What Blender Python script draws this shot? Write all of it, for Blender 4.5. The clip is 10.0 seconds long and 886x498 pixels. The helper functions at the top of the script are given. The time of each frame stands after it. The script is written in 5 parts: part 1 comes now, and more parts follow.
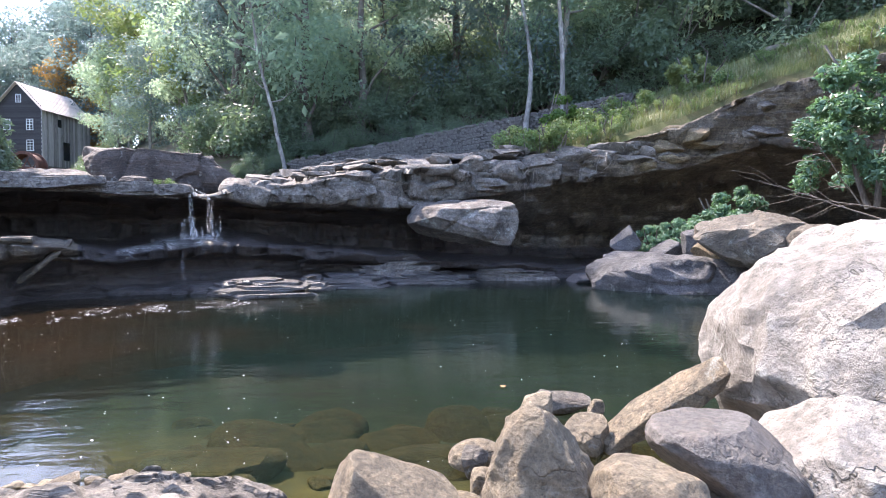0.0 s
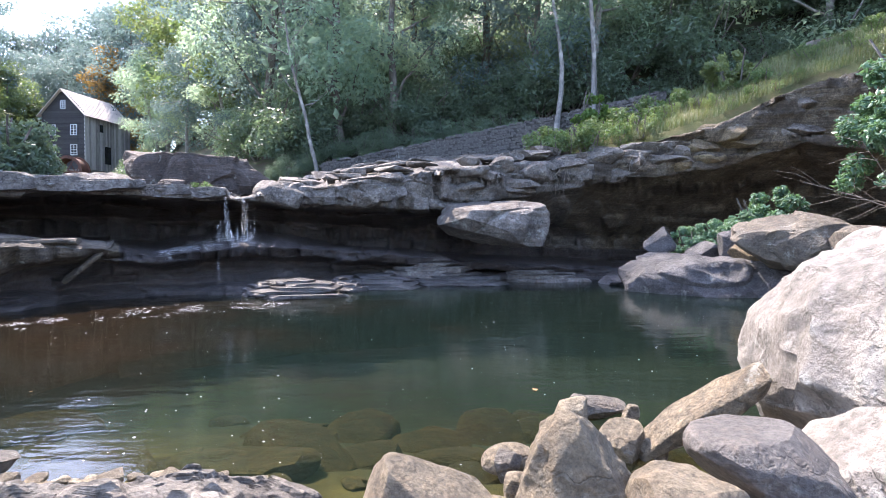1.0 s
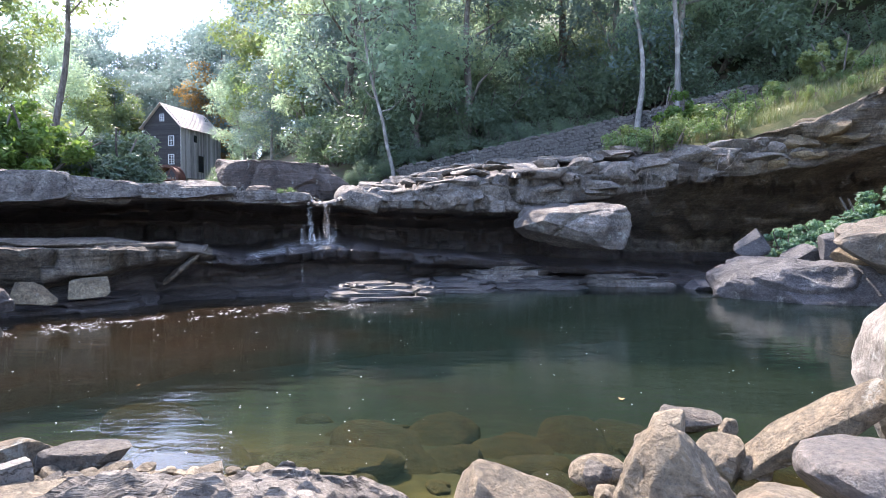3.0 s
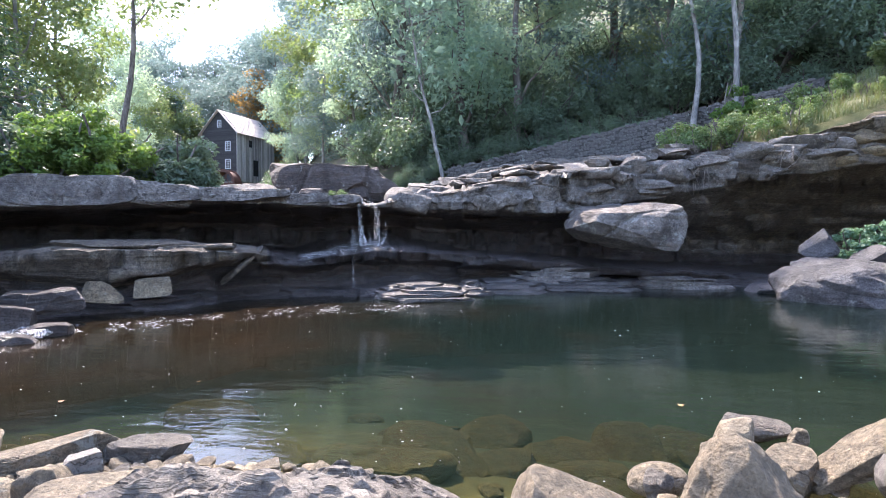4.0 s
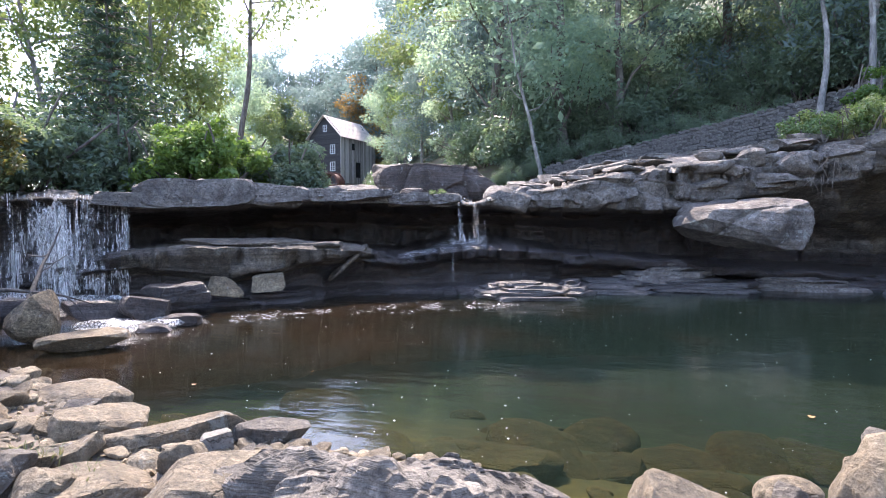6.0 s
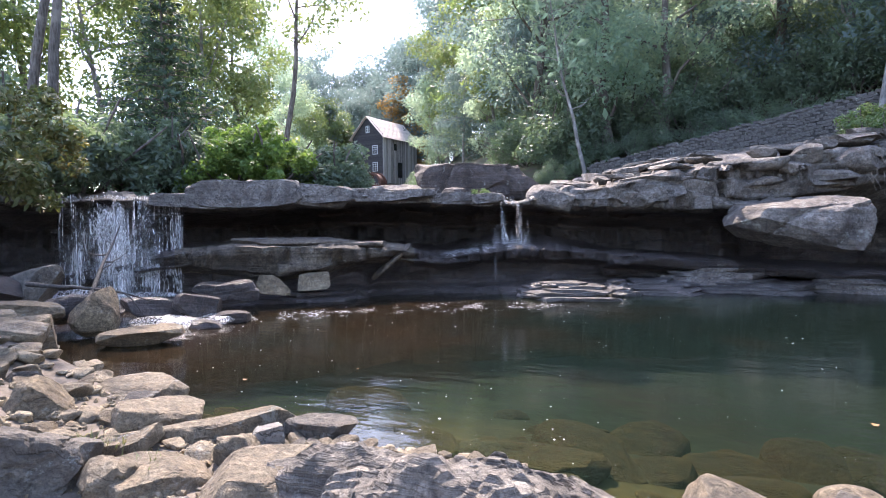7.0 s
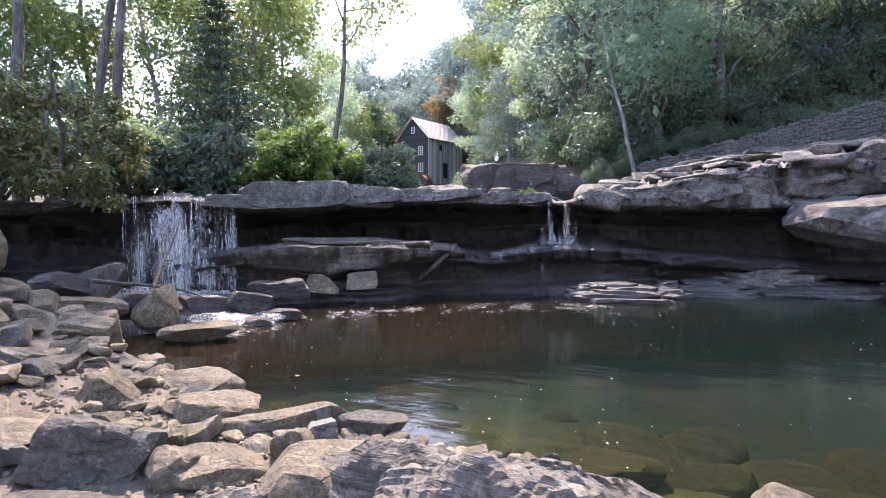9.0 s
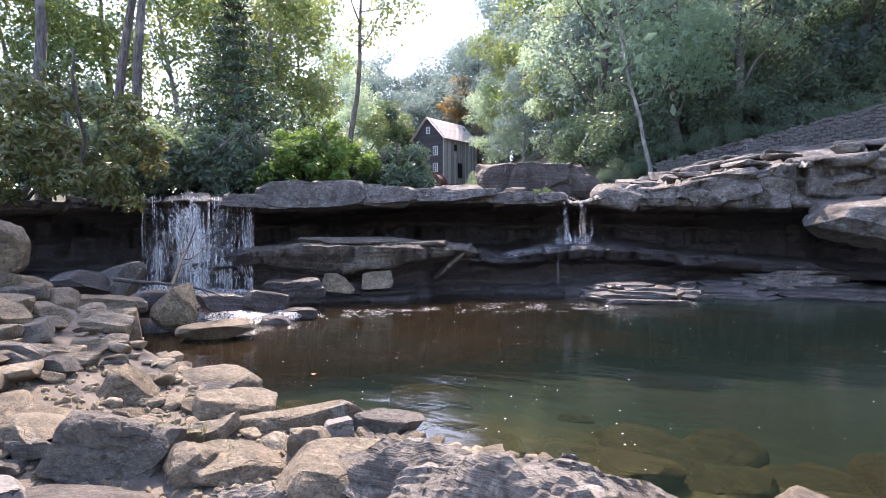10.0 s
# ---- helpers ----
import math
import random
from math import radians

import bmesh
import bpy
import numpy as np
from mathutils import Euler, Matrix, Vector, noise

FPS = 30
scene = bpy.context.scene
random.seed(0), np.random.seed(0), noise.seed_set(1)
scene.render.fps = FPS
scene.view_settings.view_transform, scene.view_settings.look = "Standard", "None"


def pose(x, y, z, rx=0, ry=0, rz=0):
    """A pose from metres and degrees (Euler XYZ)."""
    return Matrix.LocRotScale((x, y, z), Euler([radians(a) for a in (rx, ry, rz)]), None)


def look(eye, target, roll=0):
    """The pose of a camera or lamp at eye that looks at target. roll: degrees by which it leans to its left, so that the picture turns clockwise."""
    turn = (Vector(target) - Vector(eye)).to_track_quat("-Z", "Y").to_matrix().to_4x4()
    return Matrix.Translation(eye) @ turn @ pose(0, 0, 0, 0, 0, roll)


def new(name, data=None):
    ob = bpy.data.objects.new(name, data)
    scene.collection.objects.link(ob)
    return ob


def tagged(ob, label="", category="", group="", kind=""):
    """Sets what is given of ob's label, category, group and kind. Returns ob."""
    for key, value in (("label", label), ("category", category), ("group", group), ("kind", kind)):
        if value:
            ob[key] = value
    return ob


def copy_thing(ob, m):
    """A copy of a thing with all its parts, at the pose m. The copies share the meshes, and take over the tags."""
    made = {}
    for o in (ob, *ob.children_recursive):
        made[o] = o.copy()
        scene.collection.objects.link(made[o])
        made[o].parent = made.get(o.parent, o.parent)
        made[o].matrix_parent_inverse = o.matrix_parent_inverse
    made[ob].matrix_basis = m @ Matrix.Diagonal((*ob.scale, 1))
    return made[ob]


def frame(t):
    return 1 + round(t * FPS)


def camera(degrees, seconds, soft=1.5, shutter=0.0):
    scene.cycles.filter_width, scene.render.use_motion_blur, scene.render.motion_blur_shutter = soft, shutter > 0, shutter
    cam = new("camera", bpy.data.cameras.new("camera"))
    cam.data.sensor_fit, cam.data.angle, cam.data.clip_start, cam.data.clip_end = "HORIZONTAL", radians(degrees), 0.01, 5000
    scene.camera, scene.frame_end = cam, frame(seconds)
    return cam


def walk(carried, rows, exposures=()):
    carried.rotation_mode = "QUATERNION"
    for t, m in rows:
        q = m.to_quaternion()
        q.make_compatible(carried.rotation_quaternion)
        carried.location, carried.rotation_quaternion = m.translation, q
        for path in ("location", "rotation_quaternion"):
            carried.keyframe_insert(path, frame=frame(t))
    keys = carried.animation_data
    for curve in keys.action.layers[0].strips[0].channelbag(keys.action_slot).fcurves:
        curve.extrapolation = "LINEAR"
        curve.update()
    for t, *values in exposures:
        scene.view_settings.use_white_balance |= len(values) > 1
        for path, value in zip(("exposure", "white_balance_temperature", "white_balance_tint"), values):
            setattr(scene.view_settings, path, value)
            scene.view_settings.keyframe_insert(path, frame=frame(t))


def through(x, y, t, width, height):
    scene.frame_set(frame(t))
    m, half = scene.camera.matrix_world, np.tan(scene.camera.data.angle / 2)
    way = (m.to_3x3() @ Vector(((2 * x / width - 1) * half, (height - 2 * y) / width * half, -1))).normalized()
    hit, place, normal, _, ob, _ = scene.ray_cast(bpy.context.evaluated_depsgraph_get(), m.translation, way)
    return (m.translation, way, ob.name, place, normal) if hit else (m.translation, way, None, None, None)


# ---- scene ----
cam = camera(75.4, 10.0, soft=0.6)
PATH = [
    (0.0, pose(0.000, 0.000, 1.700, 87.71, -0.51, -7.97)),
    (0.5, pose(-0.013, 0.002, 1.707, 87.76, -0.45, -6.45)),
    (1.0, pose(-0.023, 0.003, 1.713, 87.79, -0.42, -5.01)),
    (1.5, pose(-0.043, 0.002, 1.720, 87.81, -0.34, -3.74)),
    (2.0, pose(-0.066, 0.014, 1.723, 87.88, -0.27, -1.85)),
    (2.5, pose(-0.084, 0.020, 1.726, 87.96, -0.24, 0.24)),
    (4.0, pose(-0.141, 0.069, 1.714, 88.17, -0.00, 7.12)),
    (4.5, pose(-0.162, 0.071, 1.705, 88.12, 0.02, 9.84)),
    (5.0, pose(-0.181, 0.065, 1.698, 88.14, 0.04, 11.97)),
    (5.5, pose(-0.200, 0.057, 1.696, 88.12, 0.11, 14.29)),
    (7.0, pose(-0.249, 0.021, 1.694, 88.07, 0.24, 20.82)),
    (7.5, pose(-0.264, 0.015, 1.695, 88.07, 0.17, 22.16)),
    (8.0, pose(-0.276, 0.011, 1.690, 88.09, 0.20, 23.25)),
    (8.5, pose(-0.286, 0.005, 1.689, 88.10, 0.19, 24.18)),
    (9.0, pose(-0.295, -0.000, 1.686, 88.12, 0.22, 25.27)),
    (9.5, pose(-0.303, 0.003, 1.681, 88.12, 0.17, 26.05)),
    (10.0, pose(-0.312, 0.001, 1.678, 88.13, 0.13, 26.72)),
]
walk(cam, PATH, ((0.0, 2.72, 6250, 22), (4.0, 2.74, 6250, 22), (7.0, 2.56, 6400, 24), (10.0, 2.48, 6550, 26)))
# world: an afternoon sky, the sun ahead over the trees of the left bank
SUN_AZ, SUN_EL = 38.0, 53.0          # degrees left of +y, degrees above the horizon
world = bpy.data.worlds.new("world")
scene.world = world
world.use_nodes = True
sky = world.node_tree.nodes.new("ShaderNodeTexSky")
sky.sky_type, sky.sun_disc = "NISHITA", False
sky.sun_elevation, sky.sun_rotation = radians(SUN_EL), radians(-SUN_AZ)
sky.dust_density, sky.air_density = 1.2, 1.0
world.node_tree.links.new(sky.outputs[0], world.node_tree.nodes["Background"].inputs[0])
world.node_tree.nodes["Background"].inputs[1].default_value = 0.15
sun = new("sun", bpy.data.lights.new("sun", "SUN"))
sun.data.energy, sun.data.angle, sun.data.color = 2.5, radians(0.6), (1.0, 0.91, 0.77)
sun_from = Vector((-math.sin(radians(SUN_AZ)) * math.cos(radians(SUN_EL)), math.cos(radians(SUN_AZ)) * math.cos(radians(SUN_EL)), math.sin(radians(SUN_EL))))
sun.matrix_world = look(sun_from * 200, (0, 0, 0))


# ---- materials ----
class Nodes:
    """Short hand for building a node material."""

    def __init__(self, name):
        self.mat = bpy.data.materials.new(name)
        self.mat.use_nodes = True
        self.tree = self.mat.node_tree
        self.shader = self.tree.nodes["Principled BSDF"]
        self.coord = self.add("ShaderNodeTexCoord")

    def add(self, kind, **values):
        node = self.tree.nodes.new(kind)
        for key, value in values.items():
            setattr(node, key, value)
        return node

    def put(self, socket, value):
        if hasattr(value, "links"):
            self.tree.links.new(value, socket)
        else:
            socket.default_value = value

    def noise(self, scale, detail=6.0, rough=0.6, vector=None, distortion=0.0):
        node = self.add("ShaderNodeTexNoise")
        self.put(node.inputs["Vector"], vector or self.coord.outputs["Object"])
        for key, value in (("Scale", scale), ("Detail", detail), ("Roughness", rough), ("Distortion", distortion)):
            node.inputs[key].default_value = value
        return node.outputs["Fac"]

    def stretch(self, sx, sy, sz, space="Object"):
        node = self.add("ShaderNodeMapping")
        self.put(node.inputs["Vector"], self.coord.outputs[space])
        node.inputs["Scale"].default_value = (sx, sy, sz)
        return node.outputs[0]

    def ramp(self, fac, *stops):
        node = self.add("ShaderNodeValToRGB")
        self.put(node.inputs[0], fac)
        while len(node.color_ramp.elements) < len(stops):
            node.color_ramp.elements.new(0.5)
        for element, (at, colour) in zip(node.color_ramp.elements, stops):
            element.position = at
            element.color = (*colour, 1) if isinstance(colour, tuple) else (colour, colour, colour, 1)
        return node.outputs[0]

    def mix(self, fac, a, b, blend="MIX"):
        node = self.add("ShaderNodeMix", data_type="RGBA", blend_type=blend)
        for socket, value in ((node.inputs[0], fac), (node.inputs[6], a), (node.inputs[7], b)):
            self.put(socket, (*value, 1) if isinstance(value, tuple) and len(value) == 3 else value)
        return node.outputs[2]

    def math(self, op, a, b=0.0):
        node = self.add("ShaderNodeMath", operation=op)
        self.put(node.inputs[0], a)
        self.put(node.inputs[1], b)
        return node.outputs[0]

    def bump(self, height, strength=0.5, distance=0.02, normal=None):
        node = self.add("ShaderNodeBump")
        node.inputs["Strength"].default_value, node.inputs["Distance"].default_value = strength, distance
        self.put(node.inputs["Height"], height)
        if normal:
            self.put(node.inputs["Normal"], normal)
        return node.outputs[0]

    def done(self, colour, roughness=0.8, normal=None, **more):
        self.put(self.shader.inputs["Base Color"], (*colour, 1) if isinstance(colour, tuple) else colour)
        self.put(self.shader.inputs["Roughness"], roughness)
        if normal:
            self.put(self.shader.inputs["Normal"], normal)
        for key, value in more.items():
            self.put(self.shader.inputs[key.replace("_", " ")], value)
        return self.mat


def rock_material(name, dark, light, stain, lichen=0.0, strata=0.0, grain=1.0, rough=0.82, crack=0.6, speck=0.0, mottled=0.75, relief=0.085):
    """Weathered stone: broad tone, stains, fine grain, bedding lines, cracks and pale lichen."""
    n = Nodes(name)
    broad = n.noise(0.9, 5, 0.6, distortion=0.6)
    fine = n.noise(26 * grain, 8, 0.75)
    mid = n.noise(5.5, 7, 0.7)
    tint = n.add("ShaderNodeObjectInfo").outputs["Random"]
    colour = n.ramp(broad, (0.37, dark), (0.63, light))
    colour = n.mix(n.ramp(mid, (0.45, 0.0), (0.7, 0.75)), colour, stain)
    colour = n.mix(mottled, colour, n.ramp(fine, (0.34, 0.06), (0.66, 0.94)), "OVERLAY")
    mottle = n.noise(11 * grain, 5, 0.7, distortion=0.3)
    colour = n.mix(0.35, colour, n.ramp(mottle, (0.38, 0.1), (0.62, 0.85)), "OVERLAY")
    colour = n.mix(n.math("MULTIPLY", tint, 0.35), colour, tuple(0.55 * c for c in light))
    ridge = n.add("ShaderNodeTexNoise", noise_type="RIDGED_MULTIFRACTAL")
    n.put(ridge.inputs["Vector"], n.coord.outputs["Object"])
    for key, value in (("Scale", 4.2 * grain), ("Detail", 8.0), ("Roughness", 0.62), ("Distortion", 0.25)):
        ridge.inputs[key].default_value = value
    crag = n.ramp(ridge.outputs["Fac"], (0.15, 0.0), (0.95, 1.0))
    colour = n.mix(0.38, colour, n.ramp(crag, (0.1, 0.22), (0.75, 0.66)), "OVERLAY")
    height = n.math("ADD", n.math("MULTIPLY", fine, 0.45), n.math("ADD", n.math("MULTIPLY", mid, 1.2), n.math("MULTIPLY", crag, 0.55)))
    web = n.noise(1.5, 5, 0.55, distortion=0.25)
    cracked = n.ramp(n.math("ABSOLUTE", n.math("SUBTRACT", web, 0.5)), (0.0, 0.0), (0.011, 1.0))
    web = n.noise(5.0, 4, 0.55, distortion=0.2)
    hair = n.ramp(n.math("ABSOLUTE", n.math("SUBTRACT", web, 0.5)), (0.0, 0.0), (0.02, 1.0))
    worn = n.ramp(n.add("ShaderNodeNewGeometry").outputs["Pointiness"], (0.52, 0.0), (0.60, 0.45))
    colour = n.mix(worn, colour, tuple(min(0.62, 1.35 * c) for c in light))
    broken = n.ramp(n.noise(1.1, 3, 0.5), (0.46, 1.0), (0.60, 0.0))
    cracked = n.math("MAXIMUM", cracked, broken)
    hair = n.math("MAXIMUM", hair, n.ramp(n.noise(2.3, 3, 0.5), (0.44, 1.0), (0.6, 0.0)))
    if crack:
        colour = n.mix(n.math("MULTIPLY", n.math("SUBTRACT", 1.0, hair), crack * 0.38), colour, tuple(0.4 * c for c in dark))
        height = n.math("ADD", height, n.math("MULTIPLY", hair, crack * 0.1))
        colour = n.mix(n.math("MULTIPLY", n.math("SUBTRACT", 1.0, cracked), crack * 0.75), colour, tuple(0.3 * c for c in dark))
        height = n.math("ADD", height, n.math("MULTIPLY", cracked, crack * 0.35))
    if strata:
        beds = n.noise(1.0, 5, 0.65, n.stretch(0.7, 0.7, 16.0))
        colour = n.mix(strata * 0.8, colour, n.ramp(beds, (0.35, 0.18), (0.62, 0.78)), "OVERLAY")
        height = n.math("ADD", height, n.math("MULTIPLY", beds, 2.2 * strata))
    if lichen:
        patch = n.ramp(n.noise(3.1, 8, 0.75, distortion=0.4), (0.58, 0.0), (0.66, lichen))
        colour = n.mix(patch, colour, (0.46, 0.48, 0.42))
    if speck:
        pits = n.add("ShaderNodeTexVoronoi")
        n.put(pits.inputs["Vector"], n.coord.outputs["Object"])
        pits.inputs["Scale"].default_value = 38.0
        spots = n.ramp(pits.outputs["Distance"], (0.14, 1.0), (0.28, 0.0))
        colour = n.mix(n.math("MULTIPLY", n.math("MULTIPLY", spots, speck), n.ramp(broad, (0.40, 0.15), (0.6, 1.0))), colour, (0.05, 0.045, 0.04))
    return n.done(colour, rough, n.bump(height, 1.0, relief))


PALE_ROCK = rock_material("pale_sandstone", (0.14, 0.11, 0.070), (0.43, 0.35, 0.225), (0.20, 0.138, 0.076), 0.35, 0.10, speck=0.7, mottled=0.6)
WHITE_ROCK = rock_material("bleached_sandstone", (0.22, 0.198, 0.165), (0.50, 0.46, 0.39), (0.17, 0.143, 0.112), 0.3, 0.0, 0.7, crack=1.3, speck=0.8, mottled=0.22, relief=0.065)
GREY_ROCK = rock_material("grey_boulder", (0.07, 0.061, 0.05), (0.28, 0.245, 0.19), (0.16, 0.118, 0.078), 0.5, 0.15, speck=0.4, mottled=0.6)
BROWN_ROCK = rock_material("brown_sandstone", (0.13, 0.098, 0.058), (0.36, 0.28, 0.165), (0.16, 0.10, 0.05), 0.3, 0.2, speck=0.4)
# darker, bluer grey: the shade on the far right boulders is in the colour
SHADED_ROCK = rock_material("shaded_blue_grey_boulder", (0.045, 0.044, 0.046), (0.17, 0.165, 0.165), (0.075, 0.068, 0.062), 0.3, 0.15, crack=1.0, speck=0.3, rough=0.6)
SLATE_SMOOTH = rock_material("smooth_grey_boulder", (0.085, 0.078, 0.070), (0.22, 0.20, 0.175), (0.15, 0.11, 0.075), 0.35, 0.1, crack=0.7, speck=0.3, rough=0.65, relief=0.05)
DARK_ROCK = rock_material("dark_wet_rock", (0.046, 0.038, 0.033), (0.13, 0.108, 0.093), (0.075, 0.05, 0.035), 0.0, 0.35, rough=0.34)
LEDGE_ROCK = rock_material("ledge_sandstone", (0.08, 0.068, 0.056), (0.33, 0.295, 0.25), (0.12, 0.08, 0.05), 0.5, 0.22, crack=1.0, grain=0.6, speck=0.3, rough=0.8, mottled=0.6)
SHELF_ROCK = rock_material("brown_shelf_rock", (0.08, 0.062, 0.045), (0.28, 0.23, 0.165), (0.075, 0.052, 0.033), 0.3, 0.45, crack=1.0, grain=0.7)
# red-brown stone made darker: the long boulder's tree shade is in the colour
OUTCROP_ROCK = rock_material("darkened_red_brown_rock", (0.055, 0.043, 0.037), (0.17, 0.14, 0.12), (0.08, 0.05, 0.035), 0.4, 0.5, crack=1.0)
WALL_ROCK = rock_material("wall_stone", (0.055, 0.05, 0.046), (0.17, 0.155, 0.14), (0.05, 0.042, 0.035), 0.5, 0.0)
SLAB_ROCK = rock_material("layered_slab", (0.11, 0.095, 0.076), (0.38, 0.335, 0.265), (0.17, 0.133, 0.094), 0.3, 0.9)
WET_SLAB = rock_material("wet_layered_slab", (0.05, 0.045, 0.042), (0.22, 0.205, 0.185), (0.09, 0.07, 0.055), 0.2, 0.9, crack=1.0, rough=0.36)
SUNK_ROCK = rock_material("algae_covered_stone", (0.035, 0.030, 0.012), (0.125, 0.09, 0.03), (0.10, 0.056, 0.017), 0.0, 0.3)


def leaf_material(name, *tones, glow=0.35, gloss=0.45, through=(1.25, 1.25, 0.75)):
    """Leaves: each leaf its own tone, each plant its own cast, light passing through."""
    n = Nodes(name)
    island = n.add("ShaderNodeNewGeometry").outputs["Random Per Island"]
    plant = n.add("ShaderNodeObjectInfo").outputs["Random"]
    stops = [(i / max(1, len(tones) - 1), tone) for i, tone in enumerate(tones)]
    clump = n.noise(0.7, 3, 0.5)
    mixed = n.math("ADD", n.math("MULTIPLY", island, 0.4), n.math("ADD", n.math("MULTIPLY", plant, 0.35), n.math("MULTIPLY", n.math("SUBTRACT", clump, 0.35), 0.8)))
    colour = n.ramp(mixed, *stops)
    n.done(colour, gloss)
    through_leaf = n.add("ShaderNodeBsdfTranslucent")
    n.put(through_leaf.inputs["Color"], n.mix(1.0, colour, through, "MULTIPLY"))
    both = n.add("ShaderNodeMixShader")
    n.put(both.inputs[0], glow)
    n.put(both.inputs[1], n.shader.outputs[0])
    n.put(both.inputs[2], through_leaf.outputs[0])
    n.put(n.tree.nodes["Material Output"].inputs[0], both.outputs[0])
    return n.mat


# pale bluish leaf tones: the distant haze is put into these two colours
LEAF_WOOD = leaf_material("hazy_woodland_leaves", (0.15, 0.215, 0.165), (0.20, 0.28, 0.21), (0.25, 0.32, 0.215), (0.30, 0.32, 0.19), glow=0.7, through=(1.5, 1.5, 1.35))
LEAF_HAZE = leaf_material("haze_tinted_leaves", (0.11, 0.165, 0.155), (0.14, 0.205, 0.185), (0.17, 0.235, 0.195), glow=0.6, through=(1.1, 1.1, 1.1))
LEAF_COOL = leaf_material("sapling_leaves", (0.06, 0.12, 0.08), (0.10, 0.19, 0.12), (0.15, 0.26, 0.16), glow=0.4)
LEAF_LIGHT = leaf_material("light_leaves", (0.11, 0.165, 0.08), (0.15, 0.21, 0.10), (0.19, 0.24, 0.11), (0.23, 0.25, 0.12), glow=0.5)
LEAF_DARK = leaf_material("rhododendron_leaves", (0.085, 0.13, 0.10), (0.13, 0.185, 0.135), (0.17, 0.225, 0.155), glow=0.5, gloss=0.4)
LEAF_BRIGHT = leaf_material("bright_shrub_leaves", (0.06, 0.125, 0.035), (0.11, 0.19, 0.05), (0.18, 0.26, 0.07), glow=0.58)
LEAF_TURNING = leaf_material("turning_leaves", (0.22, 0.14, 0.06), (0.34, 0.21, 0.08), (0.28, 0.23, 0.09), glow=0.5)
LEAF_YELLOW = leaf_material("yellowing_leaves", (0.04, 0.068, 0.03), (0.065, 0.095, 0.036), (0.12, 0.13, 0.048), (0.19, 0.14, 0.055), glow=0.35)
NEEDLES = leaf_material("spruce_needles", (0.022, 0.045, 0.028), (0.038, 0.07, 0.042), (0.06, 0.10, 0.055), glow=0.25, gloss=0.6)
GRASS = leaf_material("grass_blades", (0.06, 0.10, 0.04), (0.10, 0.145, 0.055), (0.16, 0.175, 0.08), (0.21, 0.175, 0.105), glow=0.3)
LEAF_WEED = leaf_material("weed_leaves", (0.05, 0.10, 0.04), (0.09, 0.155, 0.055), (0.14, 0.20, 0.08), (0.19, 0.19, 0.10), glow=0.4)


def bark_material(name, dark, light):
    n = Nodes(name)
    ridges = n.noise(3.0, 7, 0.7, n.stretch(6, 6, 1))
    blot = n.noise(1.6, 5, 0.6)
    colour = n.mix(n.ramp(blot, (0.5, 0.0), (0.65, 0.7)), n.ramp(ridges, (0.35, dark), (0.65, light)), tuple(min(0.6, 1.5 * c) for c in light))
    return n.done(colour, 0.9, n.bump(ridges, 0.8, 0.05))


BARK = bark_material("grey_bark", (0.05, 0.042, 0.035), (0.17, 0.15, 0.13))
BARK_PALE = bark_material("pale_bark", (0.11, 0.10, 0.09), (0.27, 0.255, 0.23))
DEADWOOD = bark_material("dead_branch", (0.09, 0.075, 0.06), (0.22, 0.19, 0.155))


def water_material():
    n = Nodes("pool_water")
    ripples = n.noise(1.0, 4, 0.55, n.stretch(3.0, 6.5, 1))
    swell = n.noise(1.0, 2, 0.5, n.stretch(0.5, 1.3, 1))
    normal = n.bump(n.math("ADD", n.math("MULTIPLY", ripples, 0.35), swell), 0.3, 0.05)
    clear = n.add("ShaderNodeBsdfTransparent")
    clear.inputs[0].default_value = (0.84, 0.87, 0.68, 1)
    gloss = n.add("ShaderNodeBsdfGlossy")
    gloss.inputs["Roughness"].default_value = 0.03
    n.put(gloss.inputs["Normal"], normal)
    fresnel = n.add("ShaderNodeFresnel")
    fresnel.inputs["IOR"].default_value = 1.333
    n.put(fresnel.inputs["Normal"], normal)
    side = n.add("ShaderNodeSeparateXYZ")
    n.put(side.inputs[0], n.coord.outputs["Object"])
    body = n.add("ShaderNodeBsdfDiffuse")
    n.put(body.inputs["Color"], n.mix(n.ramp(n.math("ADD", n.math("MULTIPLY", side.outputs[0], -0.045), n.noise(0.3, 4, 0.6)), (0.5, 0.0), (0.85, 1.0)), (0.0075, 0.015, 0.012), (0.026, 0.018, 0.010)))
    murk = n.add("ShaderNodeMixShader")
    flat = n.add("ShaderNodeVectorMath", operation="LENGTH")
    n.put(flat.inputs[0], n.coord.outputs["Object"])
    n.put(murk.inputs[0], n.ramp(n.math("MULTIPLY", flat.outputs["Value"], 0.1), (0.36, 0.18), (0.55, 0.48), (0.85, 0.6)))
    n.put(murk.inputs[1], clear.outputs[0])
    n.put(murk.inputs[2], body.outputs[0])
    both = n.add("ShaderNodeMixShader")
    n.put(both.inputs[0], fresnel.outputs[0])
    n.put(both.inputs[1], murk.outputs[0])
    n.put(both.inputs[2], gloss.outputs[0])
    n.put(n.tree.nodes["Material Output"].inputs[0], both.outputs[0])
    return n.mat


WATER = water_material()


